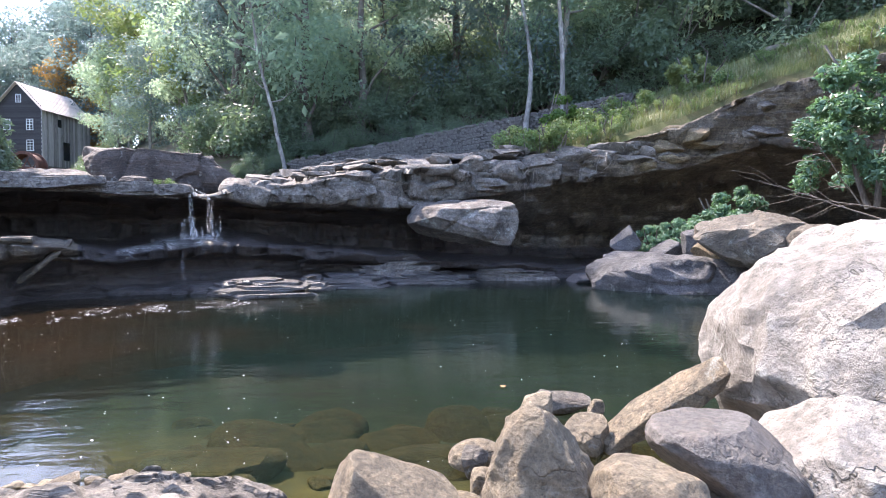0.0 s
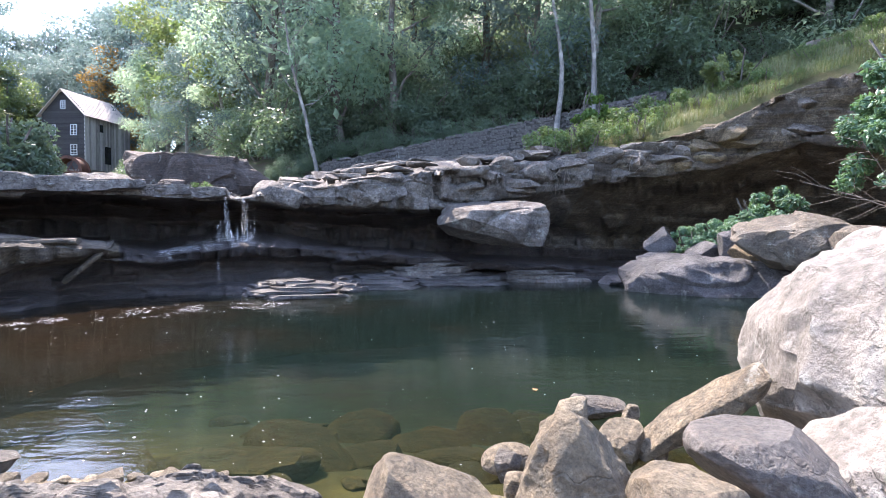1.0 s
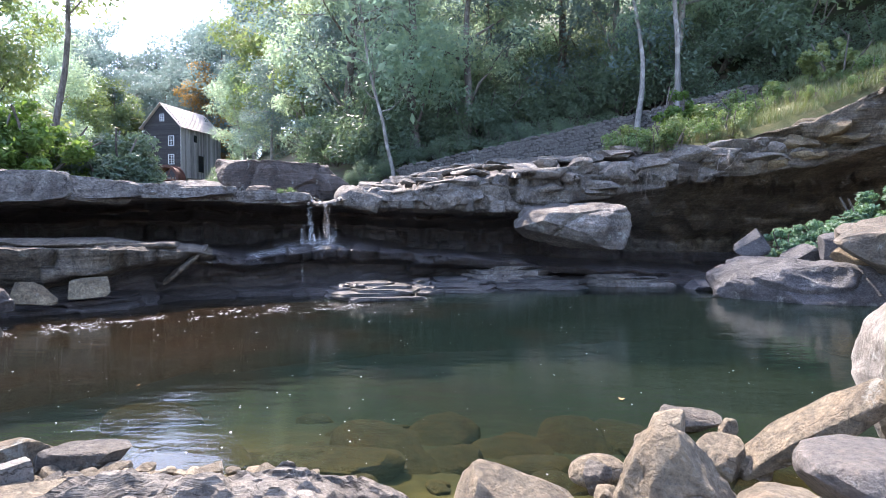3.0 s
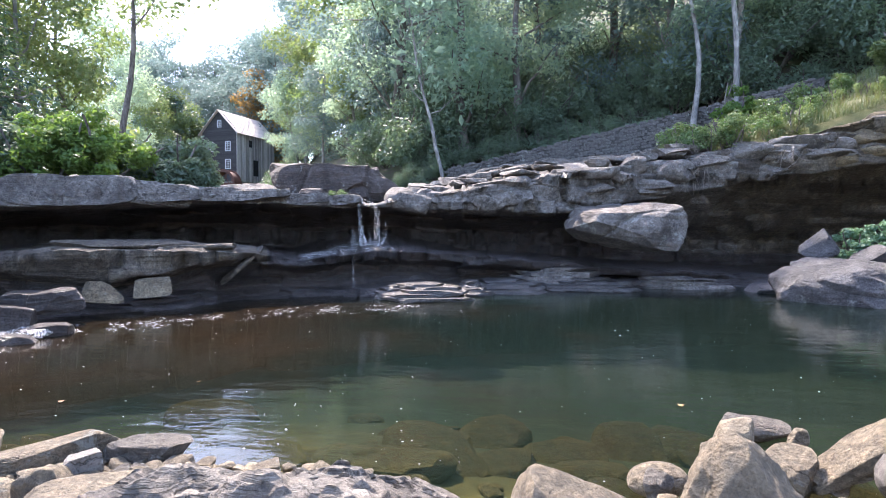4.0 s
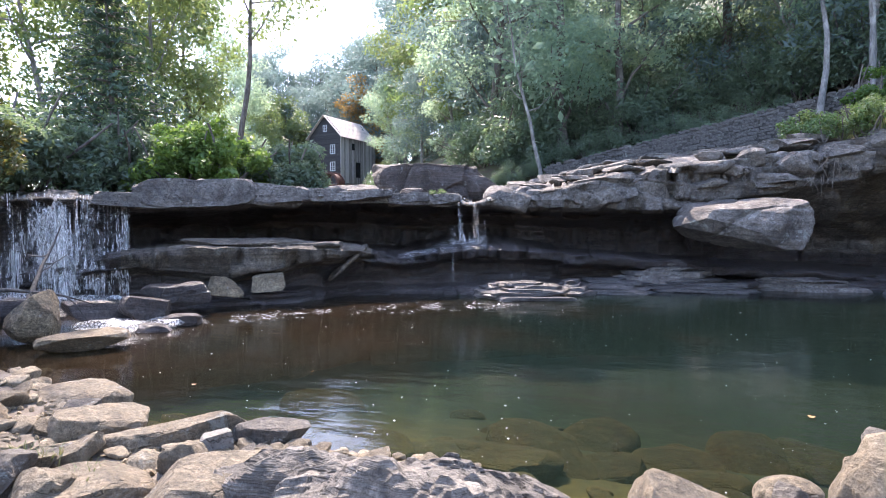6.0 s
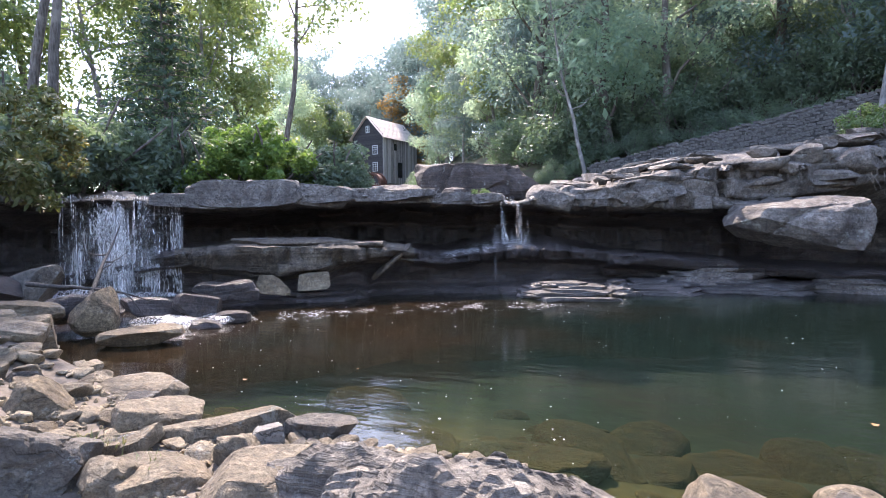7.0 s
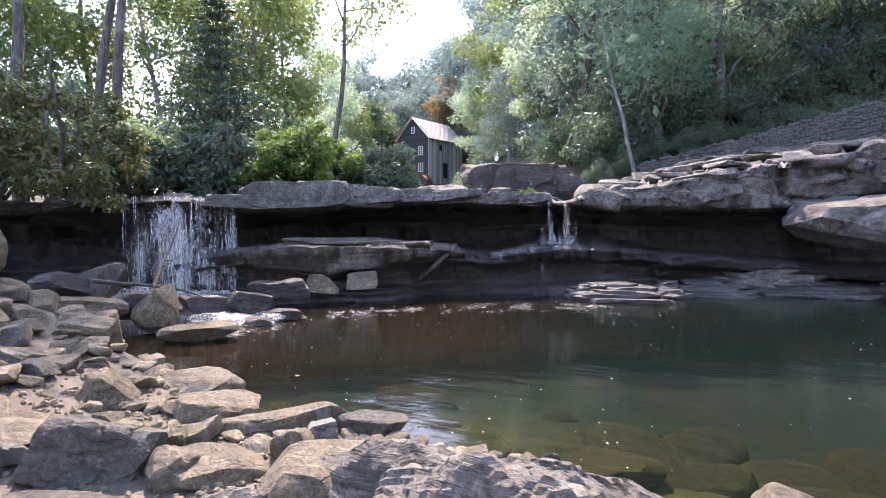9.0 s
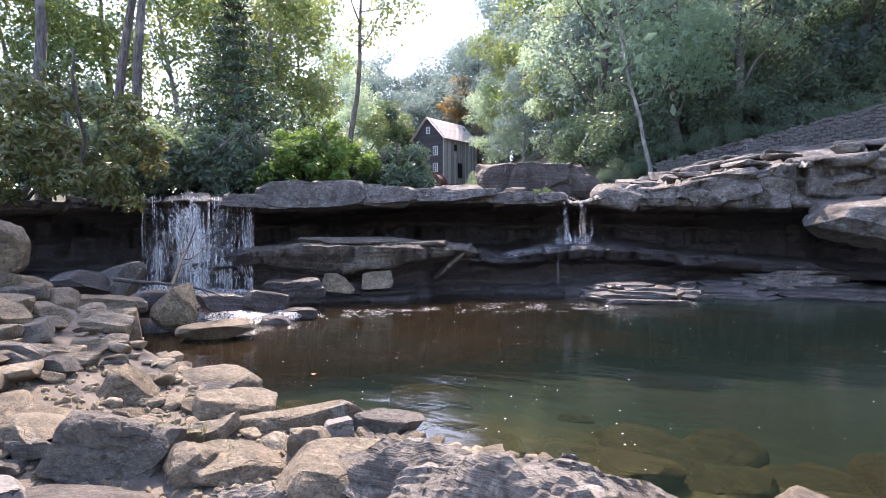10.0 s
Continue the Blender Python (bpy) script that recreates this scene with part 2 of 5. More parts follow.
def falling_water_material(name, thin, full, run=False, lace=False):
    n = Nodes(name)
    strands = n.noise(1.0, 7, 0.7, n.stretch(20, 20, 1.5))
    drops = n.noise(1.0, 5, 0.7, n.stretch(34, 34, 10))
    broad = n.noise(1.0, 3, 0.5, n.stretch(1.5, 1.5, 0.12))
    heavy = n.math("ADD", n.math("MULTIPLY", strands, 0.5), n.math("ADD", n.math("MULTIPLY", broad, 0.3), n.math("MULTIPLY", drops, 0.35)))
    if run:                                   # a thin sheet running over rock, its wet sheen painted as white streaks
        strands = n.noise(1.0, 7, 0.75, n.stretch(5, 17, 30), distortion=0.6)
        broad = n.noise(1.0, 4, 0.6, n.stretch(0.9, 1.6, 3))
        heavy = n.math("ADD", n.math("MULTIPLY", strands, 0.6), n.math("ADD", n.math("MULTIPLY", broad, 0.35), n.math("MULTIPLY", drops, 0.1)))
    if lace:                                  # a curtain torn into fine threads and drops
        strands = n.noise(1.0, 6, 0.65, n.stretch(26, 26, 1.6), distortion=0.3)
        drops = n.noise(1.0, 4, 0.7, n.stretch(44, 44, 12))
        broad = n.noise(1.0, 3, 0.5, n.stretch(2.2, 2.2, 0.35))
        heavy = n.math("ADD", n.math("MULTIPLY", strands, 0.45), n.math("ADD", n.math("MULTIPLY", broad, 0.45), n.math("MULTIPLY", drops, 0.22)))
    cover = n.ramp(heavy, (thin, 0.0), (thin * 0.5 + full * 0.5, 0.35), (full, 0.92))
    n.done((0.92, 0.89, 0.83), 0.3)
    lit_through = n.add("ShaderNodeBsdfTranslucent")
    lit_through.inputs[0].default_value = (0.84, 0.83, 0.80, 1)
    spray = n.add("ShaderNodeMixShader")
    n.put(spray.inputs[0], 0.5)
    n.put(spray.inputs[1], n.shader.outputs[0])
    n.put(spray.inputs[2], lit_through.outputs[0])
    clear = n.add("ShaderNodeBsdfTransparent")
    both = n.add("ShaderNodeMixShader")
    n.put(both.inputs[0], cover)
    n.put(both.inputs[1], clear.outputs[0])
    n.put(both.inputs[2], spray.outputs[0])
    n.put(n.tree.nodes["Material Output"].inputs[0], both.outputs[0])
    return n.mat


FALLING = falling_water_material("falling_water", 0.545, 0.65)
TRICKLE = falling_water_material("trickling_water", 0.53, 0.72)
FILM = falling_water_material("water_film_white_sheen", 0.515, 0.60, True)
LACE = falling_water_material("lacy_water", 0.555, 0.70, lace=True)
n = Nodes("white_foam")
FOAM = n.done(n.ramp(n.noise(14, 6, 0.7), (0.35, (0.62, 0.64, 0.64)), (0.65, (0.86, 0.87, 0.86))), 0.5)

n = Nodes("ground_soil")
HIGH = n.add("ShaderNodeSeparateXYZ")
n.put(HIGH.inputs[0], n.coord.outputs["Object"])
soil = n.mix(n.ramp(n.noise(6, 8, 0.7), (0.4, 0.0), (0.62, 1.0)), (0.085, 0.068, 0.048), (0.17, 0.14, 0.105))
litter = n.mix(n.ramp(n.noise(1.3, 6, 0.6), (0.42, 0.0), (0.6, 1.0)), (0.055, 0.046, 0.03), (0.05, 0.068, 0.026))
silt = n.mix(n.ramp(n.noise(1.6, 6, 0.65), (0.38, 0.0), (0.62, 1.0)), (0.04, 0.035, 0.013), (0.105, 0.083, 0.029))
# deeper bed turns dark green: light absorbed by the water, put in its colour
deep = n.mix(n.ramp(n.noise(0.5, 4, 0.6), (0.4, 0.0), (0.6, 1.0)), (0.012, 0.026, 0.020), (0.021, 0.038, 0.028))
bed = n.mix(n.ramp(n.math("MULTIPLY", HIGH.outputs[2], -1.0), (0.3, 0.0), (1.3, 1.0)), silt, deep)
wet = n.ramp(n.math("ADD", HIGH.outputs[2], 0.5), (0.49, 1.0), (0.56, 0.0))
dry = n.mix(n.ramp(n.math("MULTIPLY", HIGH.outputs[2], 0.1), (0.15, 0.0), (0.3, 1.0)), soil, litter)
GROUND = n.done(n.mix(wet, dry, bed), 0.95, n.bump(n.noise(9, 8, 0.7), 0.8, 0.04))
from mathutils.bvhtree import BVHTree


# ---- helpers of this scene ----
def part(name, bm, material, parent=None, label="", smooth=True):
    """Links a bmesh as one mesh object, under a thing or at top level."""
    mesh = bpy.data.meshes.new(name)
    bm.to_mesh(mesh)
    bm.free()
    mesh.materials.append(material)
    if smooth:
        mesh.polygons.foreach_set("use_smooth", [True] * len(mesh.polygons))
    ob = new(name, mesh)
    if parent:
        ob.parent = parent
    if label:
        ob["label"] = label
    return ob


def quick(name, verts, faces, material, parent=None, label="", smooth=False):
    """A mesh from arrays made by a formula."""
    mesh = bpy.data.meshes.new(name)
    mesh.from_pydata(verts, [], faces)
    mesh.materials.append(material)
    if smooth:
        mesh.polygons.foreach_set("use_smooth", [True] * len(mesh.polygons))
    ob = new(name, mesh)
    if parent:
        ob.parent = parent
    if label:
        ob["label"] = label
    return ob


def at(az, r, z=0.0):
    """A place az degrees left of +y, r metres away."""
    return Vector((-math.sin(radians(az)) * r, math.cos(radians(az)) * r, z))


def lerp_table(table, az, column):
    return float(np.interp(-az, [-row[0] for row in table], [row[column] for row in table]))


def fbm(p, octaves=4):
    return noise.fractal(p, 1.0, 2.1, octaves)


# ---- the lie of the land, by bearing from the standing place ----
# bearing, lip distance, lip top, lip underside, recess, shelf height, shelf distance, water's edge
BANK = [
    (66, 16.5, 2.45, 2.00, 1.8, 0.6, 16.2, 14.5),
    (56, 16.0, 2.50, 2.25, 1.6, 0.7, 15.9, 14.0),
    (46, 15.5, 2.52, 2.25, 2.6, 1.25, 14.7, 13.6),
    (40, 15.3, 2.92, 2.20, 3.4, 1.38, 14.1, 13.7),
    (33, 15.4, 2.80, 2.40, 3.6, 1.36, 14.1, 14.3),
    (26, 15.7, 2.70, 2.46, 3.6, 1.28, 14.5, 15.2),
    (22, 16.0, 2.68, 2.40, 3.4, 1.02, 15.4, 15.3),
    (14, 16.7, 2.62, 2.36, 2.4, 1.28, 15.9, 15.5),
    (8, 17.0, 2.90, 2.30, 3.2, 1.12, 16.7, 16.0),
    (-4, 18.0, 3.55, 2.20, 2.8, 0.80, 17.8, 16.9),
    (-13, 19.6, 4.02, 2.70, 3.6, 0.50, 19.4, 18.7),
    (-22, 21.0, 4.55, 3.35, 5.0, 0.30, 20.9, 20.2),
]
BANK_RIGHT = [(-30, 22.0, 5.35, 3.70, 5.5, 0.30, 22.6, 20.0), (-37, 23.4, 6.70, 4.60, 5.0, 0.60, 22.4, 17.5), (-52, 25.0, 8.50, 3.50, 3.0, 1.00, 22.0, 16.0)]
BANK += BANK_RIGHT
# bearing, near shore
SHORE = [(180, 9), (70, 12), (56, 8.6), (51, 7.0), (46, 5.4), (38, 4.9), (26, 4.4), (14, 3.9), (6, 3.35), (-4, 3.0), (-24, 3.0), (-30, 3.8), (-36, 5.6), (-44, 6.5), (-54, 7.0), (-62, 14), (-180, 14)]
# bearing, height of the land far behind the lip, its slope
HILL = [(180, 6.0, 0.10), (80, 3.4, 0.06), (45, 3.2, 0.06), (30, 3.1, 0.075), (23.5, 3.0, 0.075), (19, 3.3, 0.17), (12, 4.0, 0.30), (0, 4.7, 0.50), (-15, 5.6, 0.60), (-25, 8.5, 0.6), (-35, 10.5, 0.60), (-60, 10.0, 0.5), (-90, 3.0, 0.2), (-180, 6.0, 0.1)]


def land(x, y):
    """Height of the ground sheet."""
    r, az = math.hypot(x, y), math.degrees(math.atan2(-x, y))
    shore, lip = lerp_table(SHORE, az, 1), lerp_table(BANK, az, 1)
    rough = 0.05 * fbm(Vector((x * 1.3, y * 1.3, 0)))
    inside = -52 < az < 66
    bank = 0.055 * max(0.0, az - 50) * min(1.0, max(0.0, r - 4.0) / 4.0) if az < 100 else 0.0
    if r < shore:
        return bank * min(1.0, (shore - r) / 1.2) + 0.06 + 0.07 * min(1.0, (shore - r) / 1.5) - 0.06 * max(0.0, 1 - (shore - r) / 0.5) + rough * min(1.0, (shore - r) + 0.2)
    if inside and r < lip + 6.5:
        return -min(1.6, 0.05 + 0.22 * (r - shore)) + rough
    base, slope = lerp_table(HILL, az, 1), lerp_table(HILL, az, 2)
    start = lip + 6.5 if inside else shore
    top = lerp_table(BANK, az, 2) - 0.5 if inside else 0.2
    k = min(1.0, (r - start) / (7.0 if inside else 12.0))
    far = base + slope * min(max(0.0, r - 30), 75)
    return top * (1 - k) + far * k + 3 * rough * k


def build_ground():
    azs = np.concatenate([np.arange(-180, -56, 6.0), np.arange(-56, 76, 0.75), np.arange(76, 180, 6.0)])
    rs = np.concatenate([np.arange(0.0, 7, 0.16), np.arange(7, 24, 0.4), np.geomspace(24, 2500, 46)])
    verts, faces = [], []
    for r in rs:
        for az in azs:
            p = at(az, r)
            verts.append((p.x, p.y, land(p.x, p.y)))
    m = len(azs)
    for i in range(len(rs) - 1):
        for j in range(m):
            k = (j + 1) % m
            faces.append((i * m + j, i * m + k, (i + 1) * m + k, (i + 1) * m + j))
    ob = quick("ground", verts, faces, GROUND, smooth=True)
    return tagged(ob, "stony soil, silty pool bed tinted by depth and leaf-littered hillside", "ground", kind="structure")


build_ground()


def build_water():
    rs, azs = np.linspace(2.5, 26, 60), np.arange(-60, 80, 1.0)
    verts = [tuple(at(az, r, 0.0)) for r in rs for az in azs]
    m = len(azs)
    faces = [((i + 1) * m + j, (i + 1) * m + j + 1, i * m + j + 1, i * m + j) for i in range(len(rs) - 1) for j in range(m - 1)]
    return tagged(quick("water", verts, faces, WATER, smooth=True), "dark green clear pool water with soft ripples", "water", kind="structure")


build_water()


# ---- the rock ledge across the pool ----
def strata(z, seed):
    """Bedding: harder and softer layers stand out and fall back."""
    return 0.5 * noise.noise(Vector((0.3, seed, z * 7.0))) + 0.35 * noise.noise(Vector((7.1, seed, z * 17.0)))


def build_ledge():
    azs = np.arange(-52, 66.01, 0.22)
    cols = []
    for az in azs:
        D, top, under, recess, shelf, ds, dw = (lerp_table(BANK, az, i) for i in range(1, 8))
        wave = 0.35 * noise.noise(Vector((az * 0.22, 3.0, 0))) + 0.16 * noise.noise(Vector((az * 0.9, 9.0, 0)))
        D += wave
        rise = 0.25 + 1.45 * max(0.0, min(1.0, (13 - az) / 10))
        sag = max(0.0, min(1.0, (-6 - az) / 12))
        thick = 0.28 + 0.50 * max(0.0, 1 - abs(az - 38) / 9) - 0.14 * max(0.0, 1 - abs(az - 26) / 4)
        apron = max(0.0, 1 - abs(az - 15) / 9)
        knots = [
            (D + 12, top + rise), (D + 3, top + 0.3 * rise), (D + 0.5, top), (D + 0.08, top - 0.07), (D, top - 0.16),
            (D + 0.06, under + 0.06), (D + 0.4, under), (D + recess * 0.6, under - 0.12 - 0.9 * sag), (D + recess, (0.55 - 0.2 * sag) * under + 0.45 * shelf),
            (D + recess * 0.85, shelf + 0.06 + 0.42 * apron), (ds + 0.35, shelf), (ds, shelf - 0.07), (ds + 0.10, shelf - thick), (ds + 0.8, (shelf - thick) * 0.75),
            (max(ds + 0.6, dw + 0.6), 0.24), (dw + 0.25, 0.14), (dw, 0.05), (dw - 0.2, -0.25), (dw - 1.0, -1.6),
        ]
        steps = (18, 14, 6, 4, 22, 5, 10, 10, 12, 7, 8, 4, 8, 8, 8, 6, 4, 4)
        col = []
        for (a, b), (c, d), n in zip(knots, knots[1:], steps):
            col += [(a + (c - a) * i / n, b + (d - b) * i / n) for i in range(n)]
        cols.append(col + [knots[-1]])
    verts, faces = [], []
    m = len(cols[0])
    for az, col in zip(azs, cols):
        arc = radians(az) * 17
        for j, (r, z) in enumerate(col):
            p = at(az, r, z)
            rough = 0.34 * fbm(p * 0.45) + 0.14 * fbm(p * 1.6) + 0.07 * fbm(p * 5.0)
            rough -= 0.5 * max(0.0, 0.10 - abs(noise.noise(p * 0.8 + Vector((4, 4, 4)))))
            zz = z + 0.06 * noise.noise(p * 0.5)
            bv = zz * 2.3 + 0.5 * noise.noise(Vector((arc * 0.3, 0, 5)))
            bed = math.floor(bv)
            bu = arc / (1.1 + 1.6 * noise.cell(Vector((bed + 0.5, 3.5, 0.5)))) + 7 * noise.cell(Vector((bed + 0.5, 8.5, 0.5))) + 0.25 * noise.noise(Vector((arc, r, z)) * 0.9)
            block = math.floor(bu)
            chip, tx, tz = (noise.cell(Vector((block + 0.5, bed + 0.5, 4.5 + 3 * q))) - 0.5 for q in range(3))
            facet = 0.42 * chip + 0.7 * tx * (bu - block - 0.5) + 0.55 * tz * (bv - bed - 0.5)
            calm = 0.45 if 20 < az < 47 and j < 70 else 1.0
            push = 0.07 * strata(zz, 2.0) + rough * 0.7 + 0.55 * facet * calm
            q = at(az, r + push, z + 0.08 * fbm(p * 1.1 + Vector((9, 9, 9))) + (0.28 * facet * calm if j < 40 else 0.0))
            verts.append(tuple(q))
    for i in range(len(cols) - 1):
        for j in range(m - 1):
            faces.append((i * m + j, i * m + j + 1, (i + 1) * m + j + 1, (i + 1) * m + j))
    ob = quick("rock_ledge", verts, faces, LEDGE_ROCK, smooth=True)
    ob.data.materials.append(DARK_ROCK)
    ob.data.materials.append(SHELF_ROCK)
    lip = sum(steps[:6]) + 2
    # below the lip: dark wet rock, also darkened for the shade of the recess
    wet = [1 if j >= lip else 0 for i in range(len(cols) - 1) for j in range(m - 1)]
    slab0, slab1 = sum(steps[:9]) + 3, sum(steps[:13])
    dry_side = [(azs[i] < -11 and j < lip + 24) or azs[i] < -30 for i in range(len(cols) - 1) for j in range(m - 1)]
    shelf_side = [24.5 < azs[i] < 46.5 and slab0 <= j < slab1 for i in range(len(cols) - 1) for j in range(m - 1)]
    brown_side = [azs[i] < -19 + 4 * noise.noise(Vector((azs[i] * 0.3, j * 0.08, 2.0))) for i in range(len(cols) - 1) for j in range(m - 1)]
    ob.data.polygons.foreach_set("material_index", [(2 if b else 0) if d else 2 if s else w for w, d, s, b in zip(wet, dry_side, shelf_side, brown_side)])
    return tagged(ob, "layered sandstone ledge with a deep undercut above the pool", "rock ledge", kind="structure")


ledge = build_ledge()


# ---- rocks ----
ICO = {}


def ico(sub):
    if sub not in ICO:
        bm = bmesh.new()
        bmesh.ops.create_icosphere(bm, subdivisions=sub, radius=1.0)
        ICO[sub] = (np.array([v.co[:] for v in bm.verts]), [tuple(v.index for v in f.verts) for f in bm.faces])
        bm.free()
    return ICO[sub]


def rock_mesh(seed, size, sub=4, cuts=10, keep=(0.5, 0.8), rough=0.045, layers=0.0, planes=(), terrace=0.0, groove=1.0, chips=None, square=0.55, veins=0.5):
    """A broken stone: a rounded block cut by flat faces, its corners spalled into facets, then weathered."""
    rng = np.random.default_rng(seed)
    co, faces = ico(sub)
    co = co / (np.abs(co).max(axis=1) ** square)[:, None]
    given = [(np.array(q[:3], float), q[3]) for q in planes]
    for i in range(cuts + len(given) + 12):
        if i < len(given):
            normal, depth = given[i]
        else:
            normal, depth = rng.normal(size=3), rng.uniform(*keep) if i < cuts + len(given) else rng.uniform(0.9, 0.97)
        normal = normal / np.linalg.norm(normal)
        along = co @ normal
        co -= np.maximum(0, along - depth * along.max())[:, None] * normal
    co -= (co.max(axis=0) + co.min(axis=0)) / 2
    co /= np.abs(co).max(axis=0)
    co *= np.array(size) / 2
    scale = float(max(size))
    box_size = np.array(size, float)
    for i in range((6, 6, 6, 9, 12, 18, 26)[sub] if chips is None else chips):
        spot = co[int(rng.integers(len(co)))]
        normal = spot / box_size ** 2
        normal = normal / np.linalg.norm(normal) + rng.normal(size=3) * 0.45
        normal /= np.linalg.norm(normal)
        along = co @ normal
        co -= np.maximum(0, along - along.max() + min(size) * rng.uniform(0.01, 0.06))[:, None] * normal
    out = []
    shift = Vector(rng.uniform(-50, 50, 3))
    for v in co:
        p = Vector(v)
        q = p / scale
        n = fbm(q * 2.2 + shift, 3) * rough * 0.5 + fbm(q * 7 + shift, 5) * rough * 0.5
        n -= groove * rough * 0.5 * max(0.0, 0.12 - abs(noise.noise(q * 3.1 + shift))) * 6
        n += veins * rough * (0.45 * max(0.0, 0.22 - abs(noise.noise(q * 5.3 + shift))) + 0.3 * max(0.0, 0.2 - abs(noise.noise(q * 12 + shift))))
        if layers:
            n += layers * noise.noise(Vector((q.x * 1.5, q.y * 1.5, q.z * 22)) + shift)
        lift = 0.0
        if terrace and v[2] > 0:
            step = fbm(Vector((q.x * 2.6 + q.y, q.y * 4.0, 0.3)) + shift, 4) * 2.2 + q.x * 1.5
            lift = terrace * (math.floor(step * 2.5) / 2.5 + 0.25 * step)
        w = p + p.normalized() * n * scale * 0.6
        out.append((w.x, w.y, w.z + lift))
    return out, faces


def rock(name, place, size, material, label, turn=(0, 0, 0), seed=0, sub=4, category="rock", **shape):
    """A single stone, its middle at place."""
    verts, faces = rock_mesh(seed, size, sub, **shape)
    ob = quick(name, verts, faces, material, smooth=True)
    ob.data.set_sharp_from_angle(angle=radians(24))
    ob.matrix_world = pose(*place, *turn)
    return tagged(ob, label, category)


def loose(name, az, r, z, size, material, label, turn=(0, 0, 0), seed=0, **shape):
    """A stone at a bearing and distance, its middle at height z."""
    return rock(name, at(az, r, z), size, material, label, (turn[0], turn[1], turn[2] + az), seed, **shape)


# near stones on the right
loose("boulder", -52.1, 5.2, 0.80, (3.5, 2.4, 2.25), WHITE_ROCK, "huge sun-bleached white sandstone boulder with cracks and hollows", (0, 0, 0), 11, sub=6, cuts=4, keep=(0.8, 0.95), rough=0.05, groove=0.7, chips=30, square=0.35, veins=4.0, planes=((-0.3, -0.8, 0.5, 0.78), (-0.5, 0.0, 0.85, 0.93), (-0.85, -0.5, 0.1, 0.84), (-0.4, -0.7, -0.5, 0.72), (0.1, -0.95, 0.25, 0.8), (-0.75, -0.2, 0.6, 0.86)))
loose("boulder", -44.8, 3.95, 0.24, (1.3, 0.9, 1.0), WHITE_ROCK, "pale split sandstone boulder below the white boulder", (0, 0, 0), 12, sub=5, cuts=5, planes=((-0.7, -0.3, 0.65, 0.55), (0.05, -0.5, 0.85, 0.7), (-0.5, -0.8, 0.1, 0.7)))
loose("boulder", -34.9, 3.75, 0.33, (0.96, 0.7, 0.56), SLATE_SMOOTH, "smooth grey rounded boulder with rusty streaks", (0, 17, 0), 13, sub=5, cuts=2, keep=(0.9, 0.97), rough=0.03, chips=5, square=0.0, planes=((-0.55, -0.1, 0.83, 0.72), (0.5, -0.2, 0.85, 0.8), (-0.3, -0.55, -0.8, 0.6)))
loose("rock_slab", -29.2, 4.55, 0.34, (1.15, 0.34, 0.30), PALE_ROCK, "long pale rock slab leaning against the white boulder", (0, -44, 0), 14, sub=5, planes=((0, -0.5, 0.9, 0.6), (0, -1, -0.3, 0.7)))
loose("rock", -28.2, 2.95, 0.28, (0.62, 0.6, 0.56), PALE_ROCK, "rounded pale grey rock on the shore", (0, 0, 0), 15, sub=5, cuts=4, keep=(0.75, 0.92), square=0.3)
loose("rock", -18.3, 3.08, 0.34, (0.74, 0.55, 0.86), PALE_ROCK, "upright pointed grey rock with lichen specks", (0, 0, 0), 16, sub=6, cuts=4, veins=2.0, rough=0.06, planes=((0.8, -0.1, 0.62, 0.42), (-0.95, -0.1, 0.35, 0.62), (0.1, -1, 0.35, 0.62), (-0.3, -0.6, 0.7, 0.72)))
loose("rock", -17.2, 3.5, 0.40, (0.26, 0.24, 0.62), PALE_ROCK, "pale wedge rock behind the upright rock", (0, 12, 0), 17)
loose("rock_slab", -3.8, 2.85, 0.20, (0.80, 0.55, 0.60), PALE_ROCK, "broad pale slab with a broken grey end", (0, 6, 0), 18, sub=5, cuts=5, planes=((0.25, -0.2, 1, 0.62), (-0.9, -0.3, 0.3, 0.7), (0.6, -0.2, 0.75, 0.75)))
loose("stone", -11.4, 3.95, 0.10, (0.38, 0.3, 0.22), PALE_ROCK, "smooth cream rounded stone at the water", (0, -8, 0), 19, cuts=2, keep=(0.9, 0.96), rough=0.02, chips=0, square=0.0)
loose("stone", -20.0, 5.35, 0.07, (0.52, 0.34, 0.22), GREY_ROCK, "flat grey stone standing in the shallow water", (0, 5, 0), 20, planes=((0, -0.2, 1, 0.6),))
loose("stone", -23.2, 5.2, 0.07, (0.16, 0.16, 0.22), PALE_ROCK, "small tan stone beside the flat stone", (0, 0, 0), 21)
loose("stone", -22.4, 4.45, 0.11, (0.36, 0.26, 0.36), PALE_ROCK, "angular white stone in the shallow water", (0, 24, 0), 22, planes=((-0.6, -0.3, 0.7, 0.4), (0.9, -0.3, 0.2, 0.5)))
loose("stone", -25.0, 4.5, 0.06, (0.26, 0.16, 0.16), PALE_ROCK, "small pale stone in wet gravel", (0, 12, 0), 23)
loose("stone", -11.2, 3.75, 0.14, (0.17, 0.14, 0.22), GREY_ROCK, "small grey pointed stone in the gap", (0, 20, 0), 24)
loose("stone", -12.4, 3.55, 0.10, (0.18, 0.16, 0.18), PALE_ROCK, "small pale stone between rocks", (0, 0, 0), 25)
loose("stone", -10.8, 3.2, 0.12, (0.2, 0.17, 0.14), PALE_ROCK, "small white rounded stone between rocks", (0, 0, 0), 26)
loose("stone", -23.8, 3.7, 0.02, (0.4, 0.3, 0.22), SUNK_ROCK, "brown half-sunk stone in the shallows", (0, 0, 0), 27)
